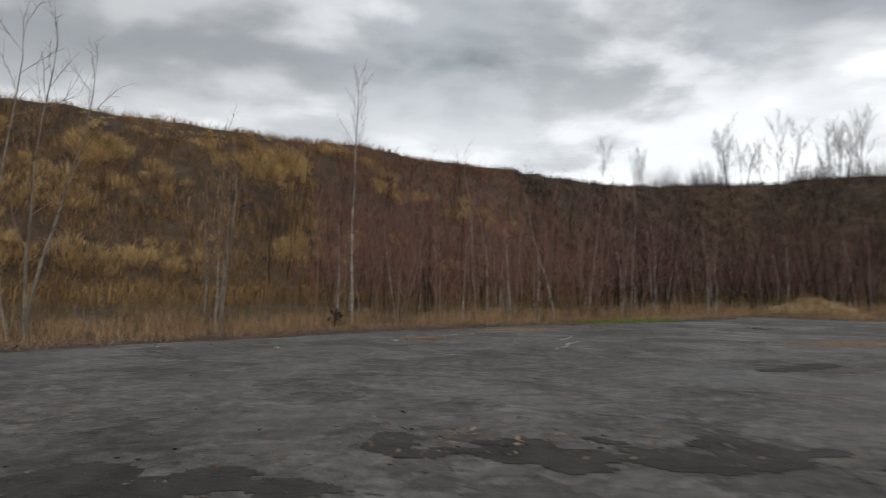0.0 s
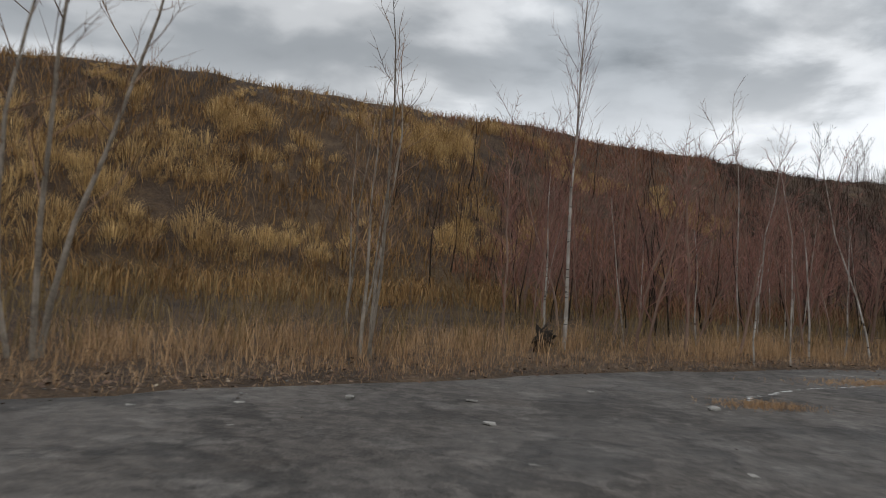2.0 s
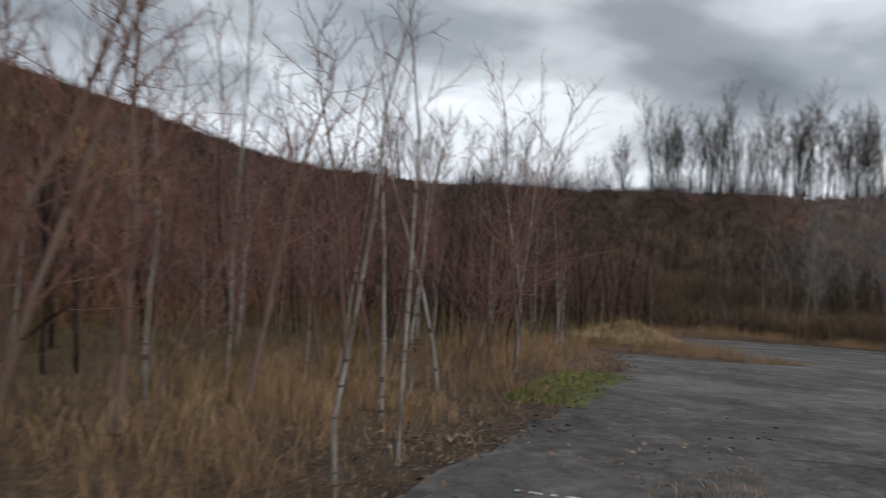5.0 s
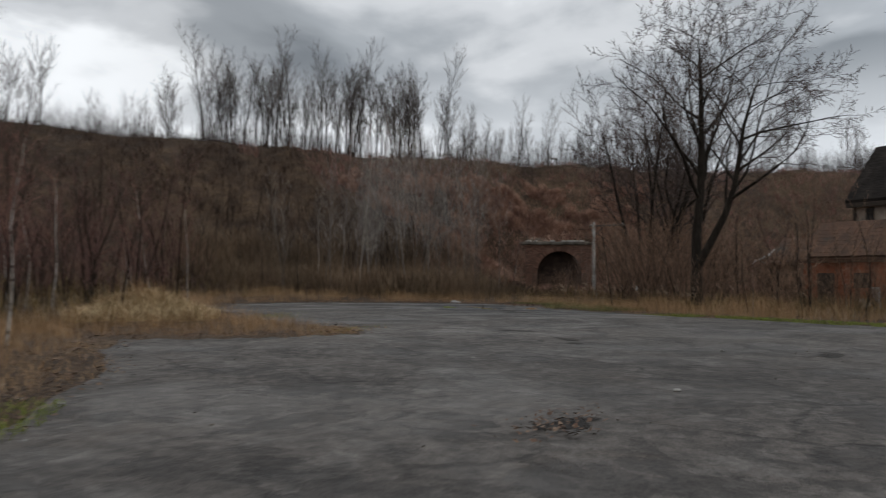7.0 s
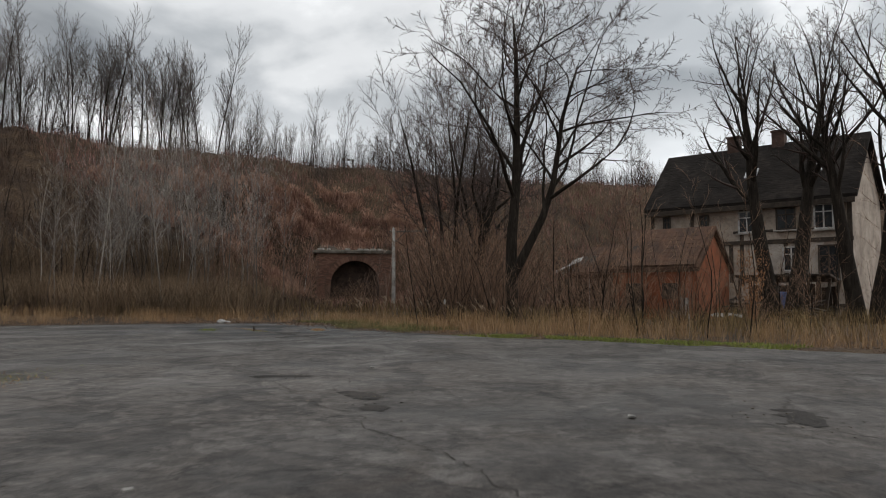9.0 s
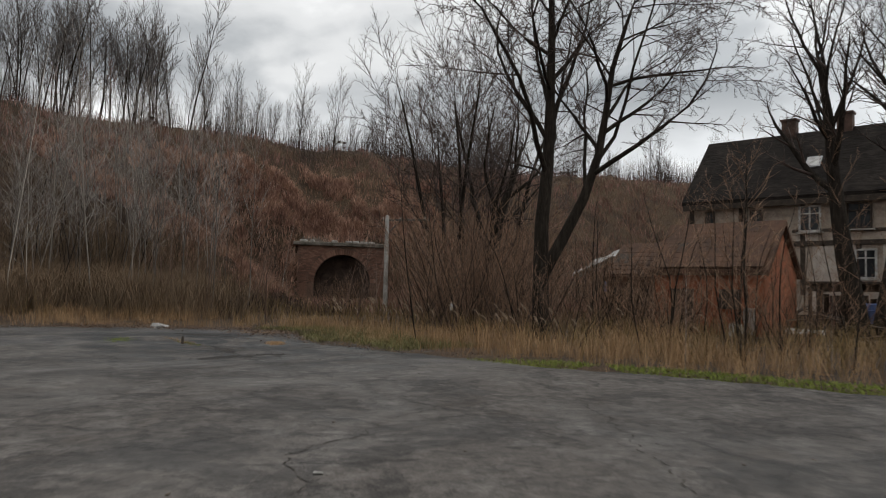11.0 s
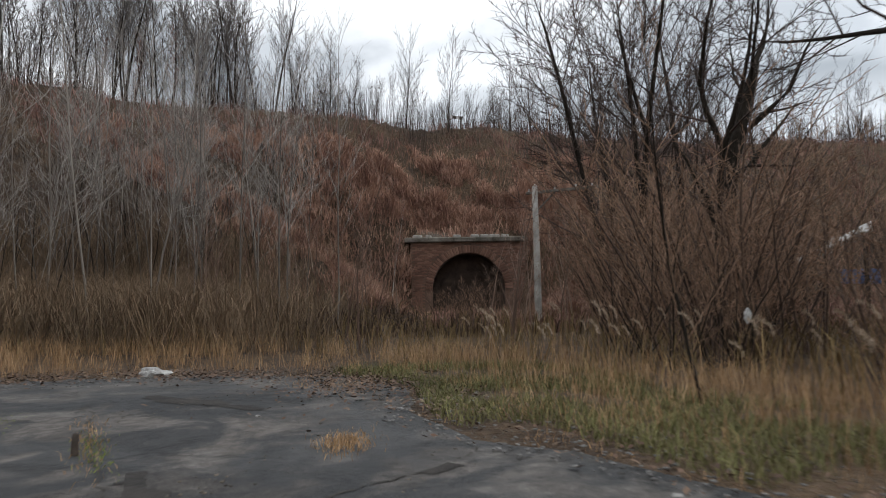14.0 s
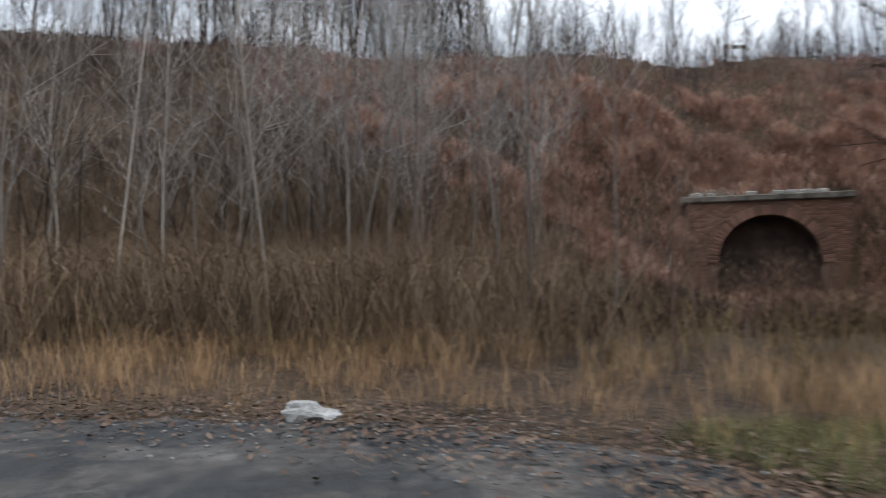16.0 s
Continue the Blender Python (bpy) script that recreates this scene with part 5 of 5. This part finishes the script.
for k, (x, y, s) in enumerate(((-3.63, 15.2, 0.13), (-1.07, 16.2, 0.17), (-4.8, 14.7, 0.14), (-3.3, 14.1, 0.12), (-2.8, 12.8, 0.1), (-5.6, 13.9, 0.1), (-1.3, 13.2, 0.09), (0.95, 14.7, 0.12),
                              (-6.3, 13.3, 0.11), (-5.2, 13.0, 0.08), (1.7, 16.7, 0.12), (3.6, 17.1, 0.1), (-2.4, 16.7, 0.1), (6.6, 21.5, 0.12), (13.2, 22.4, 0.1), (18.5, 22.0, 0.11),
                              (20.4, 18.2, 0.1), (31.3, 28.0, 0.1), (32.8, 27.5, 0.07), (33.7, 27.5, 0.10), (36.0, 31.6, 0.1), (23.0, 25.7, 0.08), (15.3, 25.7, 0.08), (-7.2, 12.2, 0.1))):
    loose_stone(k, x, y, s, RUBBLE, "small broken slab of grey rubble on the asphalt")


def rag_heap():
    """A pale crumpled lump at the far edge of the yard."""
    bm = bmesh.new()
    bmesh.ops.create_icosphere(bm, subdivisions=3, radius=0.5)
    for v in bm.verts:
        v.co *= 1 + 0.55 * noise.noise(v.co * 3.1) + 0.3 * noise.noise(v.co * 8.0)
        v.co = Vector((v.co.x * 0.56, v.co.y * 0.3, max(v.co.z, -0.2) * (0.26 if v.co.x > -0.1 else 0.17)))
    ob = tagged(new("plastic_bag", finish("plastic_bag", bm, RAG)), "crumpled dirty white plastic bag by the grass", "plastic bag")
    ob.matrix_basis = pose(39.6, 35.65, ground_at(39.6, 35.65) + 0.06, 0, 0, 100)


rag_heap()


def ragged_strip(name, pts, wide, mat, lift, step=0.16, gaps=0.0, seed=1, sway=1.0):
    """A thin ragged strip on the asphalt along pts, in pieces where gaps says so."""
    r = random.Random(seed)
    verts, faces = [], []
    row = None
    for (ax, ay), (bx, by) in zip(pts, pts[1:]):
        n = max(2, int(math.hypot(bx - ax, by - ay) / step))
        nx, ny = -(by - ay), bx - ax
        ln = math.hypot(nx, ny)
        nx, ny = nx / ln, ny / ln
        x0 = ax
        for i in range(n + 1):
            f = i / n
            j = sway * 0.22 * noise.noise(Vector((x0 + f * ln * 1.3, by, seed))) + sway * 0.08 * noise.noise(Vector((x0 + f * ln * 6, by, seed)))
            x, y = ax + (bx - ax) * f + nx * j, ay + (by - ay) * f + ny * j
            w = wide * r.uniform(0.25, 1.0) / 2
            base = len(verts)
            verts += [(x - nx * w, y - ny * w, lift), (x + nx * w, y + ny * w, lift)]
            if row is not None and r.random() > gaps:
                faces.append((row, base, base + 1, row + 1))
            row = base
    me = mesh_of(name, verts, faces, mat)
    return me


def lay(ob_mesh, name, label, category):
    """Rests a strip on the asphalt's own small waves."""
    co = np.empty(3 * len(ob_mesh.vertices), np.float32)
    ob_mesh.vertices.foreach_get("co", co)
    co = co.reshape(-1, 3)
    co[:, 2] += 0.035 * rough(co[:, 0], co[:, 1], 0.12, 2.0) + 0.012 * rough(co[:, 0], co[:, 1], 0.6, 5.0)
    ob_mesh.vertices.foreach_set("co", co.ravel())
    return tagged(new(name, ob_mesh), label, category, kind="structure")


SEAM = material("damp soil in cracks", plain((0.014, 0.012, 0.010), (0.044, 0.036, 0.028), 6.0))
CRACKS = [[(21.8, 27.4), (19.9, 26.2), (16.7, 23.8), (14.6, 22.5), (13.2, 20.6)], [(34.9, 28.9), (33.2, 29.6), (31.6, 29.0)], [(33.4, 28.4), (31.9, 29.1), (30.0, 28.2)],
          [(36.4, 34.2), (34.6, 32.4), (32.9, 30.9), (30.4, 30.2)], [(18.0, 20.6), (21.5, 19.4), (25.5, 19.0)], [(20, 25.5), (23.8, 26.0), (27.6, 24.8)], [(-3.8, 3.6), (-0.6, 4.4), (3.0, 4.1)],
          [(4.3, 7.6), (9.0, 9.6), (12.8, 9.2)], [(22.6, 22.9), (26.2, 23.3), (29.2, 23.8)], [(-5.3, 9.8), (-2.6, 10.6), (0.4, 9.9)], [(9.4, 19.6), (13.3, 19.0), (17.0, 17.6)]]
for k, pts in enumerate(CRACKS):
    lay(ragged_strip("crack", pts, 0.034 if pts[0][0] > 31 else 0.024, SEAM, 0.006, 0.05, 0.3, k, 1.0), f"asphalt_crack_{k + 1}", "dark ragged crack in the asphalt", "crack")
for k, pts in enumerate(([(-0.45, 17.0), (-0.4, 17.5), (0.1, 18.3), (0.7, 19.1), (2.4, 20.6)], [(2.3, 14.5), (3.3, 16.9)], [(1.9, 22.0), (2.35, 21.4), (2.9, 20.9)], [(-0.1, 13.2), (0.5, 12.9)], [(3.0, 17.2), (3.4, 18.4)])):
    lay(ragged_strip("paint", pts, 0.068, PAINT, 0.007, 0.05, 0.42, k + 30, 0.4), f"road_marking_{k + 1}", "worn white paint line on the asphalt", "road marking")


CRUMBLE = material("crumbled asphalt and soil", plain((0.011, 0.0098, 0.0088), (0.038, 0.032, 0.027), 2.2, 0.95, 0.0, 0.9))


def pothole(k, cx, cy, rx, ry, turn):
    """A ragged patch of crumbled asphalt, broken into islands at its rim."""
    step = 0.07
    gx, gy = np.arange(-rx * 1.3, rx * 1.3, step), np.arange(-ry * 1.3, ry * 1.3, step)
    U, V = np.meshgrid(gx, gy)
    c, s = math.cos(turn), math.sin(turn)
    X, Y = cx + U * c - V * s, cy + U * s + V * c
    X, Y = X + 0.03 * rough(X, Y, 9.0, 3.0), Y + 0.03 * rough(X, Y, 9.0, 7.0)
    field = 0.55 - (U / rx) ** 2 - (V / ry) ** 2 + 1.2 * rough(X, Y, 1.6, k + 0.5) + 0.7 * rough(X, Y, 4.5, k + 0.7)
    verts = np.stack([X, Y, np.full(X.shape, 0.005)], -1).reshape(-1, 3)
    n, m = len(gx), len(gy)
    idx = np.arange(n * m).reshape(m, n)
    quads = np.stack([idx[:-1, :-1], idx[:-1, 1:], idx[1:, 1:], idx[1:, :-1]], -1).reshape(-1, 4)
    quads = quads[(field.ravel()[quads] > 0).sum(1) > 1]
    used, quads = np.unique(quads, return_inverse=True)
    quads = quads.reshape(-1, 4)
    me = mesh_fast("pothole", verts[used], np.concatenate([quads[:, [0, 1, 2]], quads[:, [0, 2, 3]]]), CRUMBLE)
    lay(me, f"pothole_{k + 1}", "shallow pothole of crumbled dark asphalt and soil", "pothole")


HOLES = [(10.6, 23.15, 0.55, 0.3, -0.4), (21.5, 26.7, 0.5, 0.16, -1.3), (1.2, 5.7, 2.5, 0.75, 0.0), (-1.9, 4.7, 1.5, 0.45, 0.1), (18.8, 20.3, 1.0, 0.4, -0.3), (19.3, 25.0, 0.9, 0.3, 0.6),  (6.0, 12.0, 1.2, 0.4, 0.6),
         (33.8, 29.2, 0.95, 0.11, 2.76), (32.0, 29.35, 0.75, 0.2, 2.41), (32.7, 30.5, 1.7, 0.16, 0.66), (31.2, 29.9, 0.9, 0.12, 2.9), (36.8, 32.9, 1.1, 0.2, 1.2)]
for k, hole in enumerate(HOLES):
    pothole(k, *hole)


def chips():
    """Crumbs of asphalt and small debris strewn over the yard."""
    x, y = scatter(2600, -9, 39, 2, 35, lambda x, y: (off_lot(x, y) < -0.2) & (lumps(x, y, 0.35, 71.0) > 0.05))
    for cx, cy, rx, ry, turn in HOLES:
        n = int(90 * rx)
        x, y = np.append(x, rng.normal(cx, rx * 0.6, n)), np.append(y, rng.normal(cy, ry * 0.9, n))
    ok = off_lot(x, y) < -0.1
    x, y = x[ok], y[ok]
    z = 0.035 * rough(x, y, 0.12, 2.0)
    verts, tris, base = [], [], 0
    for k in range(len(x)):
        co, tri = PEBBLES[k % 5]
        s, a = 0.008 + 0.036 * rng.random() ** 3, rng.uniform(0, 6.28)
        c, d = math.cos(a), math.sin(a)
        verts.append(np.stack([(co[:, 0] * c - co[:, 1] * d) * s * 1.3 + x[k], (co[:, 0] * d + co[:, 1] * c) * s + y[k], co[:, 2] * s * 0.6 + z[k] + 0.004], 1))
        tris.append(tri + base)
        base += len(co)
    tagged(new("asphalt_chips", mesh_fast("asphalt_chips", np.concatenate(verts), np.concatenate(tris), CHIP)), "crumbs of asphalt and grit strewn over the yard", "debris", kind="stuff")


CHIP = material("asphalt crumbs", island_look([(0.0, (0.018, 0.016, 0.014)), (0.55, (0.075, 0.062, 0.05)), (0.85, (0.16, 0.13, 0.10)), (1.0, (0.36, 0.33, 0.29))]))
chips()


def patch_grass(name, spots, mat, label, low, high):
    xs, ys = [], []
    for cx, cy, sx, sy, turn, n in spots:
        u, v = rng.normal(0, sx, n), rng.normal(0, sy, n)
        c, s = math.cos(turn), math.sin(turn)
        xs.append(cx + u * c - v * s)
        ys.append(cy + u * s + v * c)
    x, y = np.concatenate(xs), np.concatenate(ys)
    at = np.stack([x, y, np.zeros(len(x)) + 0.0], 1)
    blades(name, at, rng.uniform(low, high, len(x)), rng.uniform(0.003, 0.008, len(x)), rng.uniform(0.3, 1.0, len(x)), mat, label, "grass")


patch_grass("crack_grass", [(-0.4, 16.8, 0.3, 0.16, 0.3, 800), (2.3, 20.6, 0.8, 0.22, 0.5, 1500), (9.9, 17.0, 0.9, 0.4, 0.2, 1800), (34.8, 30.1, 0.22, 0.12, 0.3, 620), (34.5, 32.4, 0.8, 0.07, 0.74, 200),
                           (19.2, 30.6, 0.9, 0.4, 0.2, 1000), (38.8, 32.0, 0.6, 0.3, 0.8, 500)], STRAW, "straw tufts growing out of the broken asphalt", 0.02, 0.10)
patch_grass("crack_moss", [(34.6, 34.0, 0.5, 0.16, 0.4, 900), (34.2, 32.1, 0.5, 0.07, 0.74, 400), (20.2, 30.7, 0.9, 0.3, 0.1, 900), (24.0, 36.0, 1.1, 0.5, 0.5, 1200)], MOSS, "short green moss in the broken asphalt", 0.012, 0.035)


# ---- reeds on the verge ----
def reeds():
    x, y = scatter(3000, 33, 46, 18, 31, lambda x, y: (off_lot(x, y) > 0.9) & (off_lot(x, y) < 4.0))
    x, y = x[:60], y[:60]
    tall = rng.uniform(0.75, 1.2, len(x))
    at = rooted(x, y)
    blades("reed_stalks", at, tall, np.full(len(x), 0.012), np.full(len(x), 0.1), STRAW, "tall dry reed stalks on the verge", "reeds")
    # nodding plumes: short hairs along a drooping tip
    k = 46
    top = np.repeat(at + np.stack([np.zeros(len(x)), np.zeros(len(x)), tall * 0.9], 1), k, 0)
    along = np.tile(np.linspace(0, 1, k), len(x))
    swing = np.repeat(rng.uniform(0.6, 1.3, len(x)), k)
    top[:, 0] += along ** 1.6 * 0.05 * swing
    top[:, 1] += along ** 1.6 * 0.12 * swing
    top[:, 2] += 0.20 * along - 0.06 * along ** 3
    blades("reed_plumes", top + rng.normal(0, 0.006, top.shape), rng.uniform(0.025, 0.06, len(top)), np.full(len(top), 0.008), rng.uniform(0.3, 0.8, len(top)), PLUME, "pale feathery reed plumes", "reeds")


PLUME = material("pale reed plume", island_look([(0.0, (0.22, 0.155, 0.105)), (0.5, (0.33, 0.25, 0.18)), (1.0, (0.46, 0.37, 0.28))]))
reeds()


# ---- pole by the tunnel ----
PALEWOOD = material("bleached grey wood", plain((0.20, 0.185, 0.165), (0.44, 0.415, 0.38), 2.5))
def build_pole():
    x, y = 54.6, 31.0
    pole = thing("utility_pole", x, y, ground_at(x, y), 75, "grey wooden utility pole with a crossarm", "utility pole")
    verts, tris = [], []
    tube([(0, 0, -0.4), (0, 0.01, 1.8), (0.02, 0, 3.6), (0.03, 0, 5.2), (0.03, 0, 5.3)], [0.135, 0.125, 0.115, 0.1, 0.09], 10, verts, tris)
    part("shaft", mesh_fast("pole_shaft", np.array([tuple(v) for v in verts]), np.array(tris), PALEWOOD), pole)
    block("crossarm", (2.7, 0.09, 0.10), OLDWOOD, pole, pose(-0.95, -0.1, 5.0))
    block("brace", (0.9, 0.05, 0.06), OLDWOOD, pole, pose(-0.38, -0.1, 4.66, 0, 42, 0))
    bm = bmesh.new()
    bmesh.ops.create_cone(bm, cap_ends=True, segments=8, radius1=0.035, radius2=0.025, depth=0.11)
    insulator = finish("insulator", bm, WHITE)
    for dx in (-2.1, -1.5, -0.7, 0.3):
        part("insulator", insulator, pole, "", pose(dx, -0.1, 5.1))
    block("footing", (0.6, 0.6, 0.3), CONCRETE, pole, pose(0, 0, 0.1), "pale concrete footing", 0.04)


build_pole()


# ---- barrier above the tunnel ----
def build_barrier():
    x, y = 74.3, 38.9
    way = math.degrees(math.atan2(-0.79, 0.62))
    rail = thing("barrier", x, y, ground_at(x, y), way, "low barrier of dark and pale boards on the crest", "barrier")
    for px in (-0.45, 0.45):
        block("post", (0.07, 0.07, 1.1), TIMBER, rail, pose(px, 0, 0.45))
    for k in range(5):
        block("board", (0.235, 0.04, 0.2), WHITE if k % 2 else TIMBER, rail, pose(-0.48 + 0.24 * k, -0.05, 0.9), "", 0.005)


build_barrier()


# ---- junk beside the sheds ----
def build_junk():
    z = ground_at(45.2, 15.6)
    panel = thing("white_panel", 46.6, 15.05, z, 70, "white plastic panel leaning in the weeds", "panel")
    block("sheet", (0.42, 0.05, 1.2), WHITE, panel, pose(0, 0, 0.56, -12, 0, 0))
    block("foot", (0.5, 0.35, 0.55), WHITE, panel, pose(0.48, 0.05, 0.25), "", 0.04)
    for x, y, w in ((46.0, 13.2, 1.4),):
        sheet = thing("scrap_sheet", x, y, ground_at(x, y), 65, "pale scrap sheet lying in the weeds", "scrap")
        bm = bmesh.new()
        bmesh.ops.create_grid(bm, x_segments=8, y_segments=4, size=0.5)
        for v in bm.verts:
            v.co = Vector((v.co.x * w, v.co.y * 0.8, 0.28 + 0.16 * noise.noise(v.co * 3.0 + Vector((x, 0, 0)))))
        bmesh.ops.solidify(bm, geom=bm.faces[:], thickness=0.03)
        part("sheet", finish("scrap_sheet", bm, WHITE), sheet)
    x, y = 64.8, 18.7
    z = ground_at(x, y)
    shelter = thing("tarp_shelter", x, y, z, 72, "low shelter roofed with a torn white tarpaulin", "shelter")
    bm = bmesh.new()
    bmesh.ops.create_grid(bm, x_segments=16, y_segments=10, size=0.5)
    for v in bm.verts:
        u = v.co.copy()
        v.co = Vector((u.x * 3.0, u.y * 2.6, 3.3 - u.x * 1.5 - 1.4 * max(0.0, abs(u.y) - 0.3) + 0.22 * noise.noise(u * 5.0)))
    bmesh.ops.solidify(bm, geom=bm.faces[:], thickness=0.03)
    part("tarpaulin", finish("tarpaulin", bm, WHITE), shelter, "torn white tarpaulin")
    for px, py in ((-1.2, -1.0), (1.2, -1.0), (-1.2, 1.0), (1.2, 1.0)):
        block("post", (0.12, 0.12, 3.0 - 0.5 * px), TIMBER, shelter, pose(px, py, 1.35 - 0.25 * px))
    block("blue_sheet", (1.6, 0.06, 0.7), BLUE, shelter, pose(-0.9, -1.05, 1.7), "blue plastic sheet")
    x, y = 48.2, 9.75
    barrel = thing("plastic_barrel", x, y, ground_at(x, y) + 0.55, 0, "pale blue plastic barrel on a heap of boards", "barrel")
    bm = bmesh.new()
    prof = [(0.0, 0.0), (0.26, 0.0), (0.29, 0.05), (0.29, 0.28), (0.305, 0.3), (0.29, 0.33), (0.29, 0.58), (0.305, 0.6), (0.29, 0.63), (0.28, 0.86), (0.25, 0.9), (0.0, 0.9)]
    rings = [[bm.verts.new((r * math.cos(2 * math.pi * k / 16), r * math.sin(2 * math.pi * k / 16), h)) for k in range(16)] for r, h in prof[1:-1]]
    for p, q in zip(rings, rings[1:]):
        for k in range(16):
            bm.faces.new((p[k], p[(k + 1) % 16], q[(k + 1) % 16], q[k]))
    bm.faces.new(rings[-1])
    bm.faces.new(rings[0][::-1])
    part("drum", finish("barrel", bm, BLUE), barrel)
    heap = thing("timber_heap", 48.2, 9.7, ground_at(48.2, 9.7), 50, "heap of dark broken boards by the house", "timber heap")
    r = random.Random(5)
    board = finish("board", cube_bm(2.2, 0.16, 0.04), TIMBER)
    for k in range(46):
        m = pose(r.gauss(0, 1.4), r.gauss(0, 0.7), 0.1 + 0.022 * k * r.uniform(0.5, 1.2), r.uniform(-14, 14), r.uniform(-16, 16), r.uniform(0, 180))
        part("board", board, heap, "", m)


build_junk()


def build_lean_to():
    """A low open shelter of black boards between the brick shed and the house."""
    x, y = 50.6, 11.0
    hut = thing("board_shelter", x, y, ground_at(x, y), math.degrees(math.atan2(0.805, 0.593)), "low open shelter of blackened boards beside the house", "shelter")
    block("roof", (4.6, 2.2, 0.12), TIMBER, hut, pose(-2.2, 0, 2.15, 7, 0, 0), "sagging felted board roof", 0.02)
    for px in (-4.3, -2.9, -1.4, -0.1):
        for py in (-0.9, 0.9):
            block("post", (0.13, 0.13, 2.2), TIMBER, hut, pose(px, py, 1.0, 0, 2 * px, 0))
    r = random.Random(8)
    for k in range(17):
        block("board", (0.24, 0.04, r.uniform(1.3, 2.0)), TIMBER, hut, pose(-4.2 + 0.26 * k, -0.98, 1.0, 0, r.uniform(-3, 3), 0), "", 0.006)


build_lean_to()


RUSSET = material("withered russet leaves", island_look([(0.0, (0.10, 0.045, 0.022)), (0.5, (0.22, 0.105, 0.05)), (1.0, (0.36, 0.20, 0.10))]))


def build_russet_bush():
    x, y = 32.6, 16.3
    bush = stand("russet_bush", SHRUBS, 1, x, y, 0.62, "thin shrub with withered russet leaves at the verge", "shrub", squash=0.55, lean=1)
    n = 900
    a, r, z = rng.uniform(0, 2 * math.pi, n), np.sqrt(rng.random(n)), rng.uniform(0.9, 4.2, n)
    c = np.stack([np.cos(a) * r * z * 0.38, np.sin(a) * r * z * 0.38, z], 1)
    u, v = rng.normal(0, 0.05, (n, 3)), rng.normal(0, 0.03, (n, 3))
    verts = np.stack([c - u, c - v, c + u, c + v], 1).reshape(-1, 3)
    k = 4 * np.arange(n)[:, None]
    part("leaves", mesh_fast("russet_leaves", verts, np.concatenate([k + (0, 1, 2), k + (0, 2, 3)]), RUSSET), bush, "withered russet leaves")


build_russet_bush()
for x, y, size in ((30.9, 21.2, 0.42), (31.9, 18.3, 0.45)):
    stand("young_birch", YOUNG, int(x), x, y, size, "thin pale sapling stem standing at the verge", "birch", squash=0.6, lean=1)


def snagged_bag():
    """A pale plastic bag caught in a thin sapling."""
    x, y = 39.69, 26.19
    stand("sapling", DULLPOLES, 1, x + 0.05, y + 0.04, 0.5, "thin bare sapling holding a snagged plastic bag", "sapling", lean=1)
    bm = bmesh.new()
    bmesh.ops.create_icosphere(bm, subdivisions=3, radius=0.5)
    for v in bm.verts:
        v.co *= 1 + 0.5 * noise.noise(v.co * 2.7 + Vector((4, 0, 0))) + 0.25 * noise.noise(v.co * 7.0)
        v.co = Vector((v.co.x * 0.09, v.co.y * 0.10, v.co.z * 0.20 * (1 if v.co.z < 0 else 0.8)))
    ob = tagged(new("plastic_bag", finish("snagged_bag", bm, WHITE)), "pale plastic bag snagged on a thin sapling", "plastic bag")
    ob.matrix_basis = pose(x, y, ground_at(x, y) + 0.98, 8, 0, 30)


snagged_bag()


def build_stub():
    x, y = 34.0, 32.1
    stub = thing("stub_post", x, y, 0.0, 20, "short dark broken post standing in the asphalt", "post")
    verts, tris = [], []
    tube([(0, 0, -0.1), (0, 0, 0.08), (0.01, 0, 0.16), (0.02, 0.01, 0.18)], [0.035, 0.03, 0.028, 0.01], 8, verts, tris)
    part("shaft", mesh_fast("stub", np.array([tuple(v) for v in verts]), np.array(tris), TIMBER), stub)


build_stub()


def build_stump():
    x, y = -3.3, 21.6
    stump = thing("tree_stump", x, y, ground_at(x, y), 0, "dark mossy stump with broken limbs at the verge", "stump")
    verts, tris = [], []
    tube([(0, 0, -0.2), (0, 0, 0.2), (0.04, 0.03, 0.4), (0.07, 0.05, 0.46)], [0.18, 0.15, 0.12, 0.05], 10, verts, tris)
    part("trunk", mesh_fast("stump", np.array([tuple(v) for v in verts]), np.array(tris), BARK), stump)
    for k, (dx, dy, dz) in enumerate(((0.3, 0.08, 0.03), (-0.14, 0.12, 0.24), (0.24, -0.2, -0.12), (0.06, 0.2, 0.26), (-0.2, -0.14, -0.14), (0.2, 0.16, 0.14))):
        verts, tris = [], []
        tube([(0, 0, 0.3), (dx * 0.6, dy * 0.6, 0.3 + dz * 0.5), (dx, dy, 0.3 + dz)], [0.08, 0.062, 0.034], 7, verts, tris)
        part("limb", mesh_fast("stump_limb", np.array([tuple(v) for v in verts]), np.array(tris), BARK), stump)


build_stump()
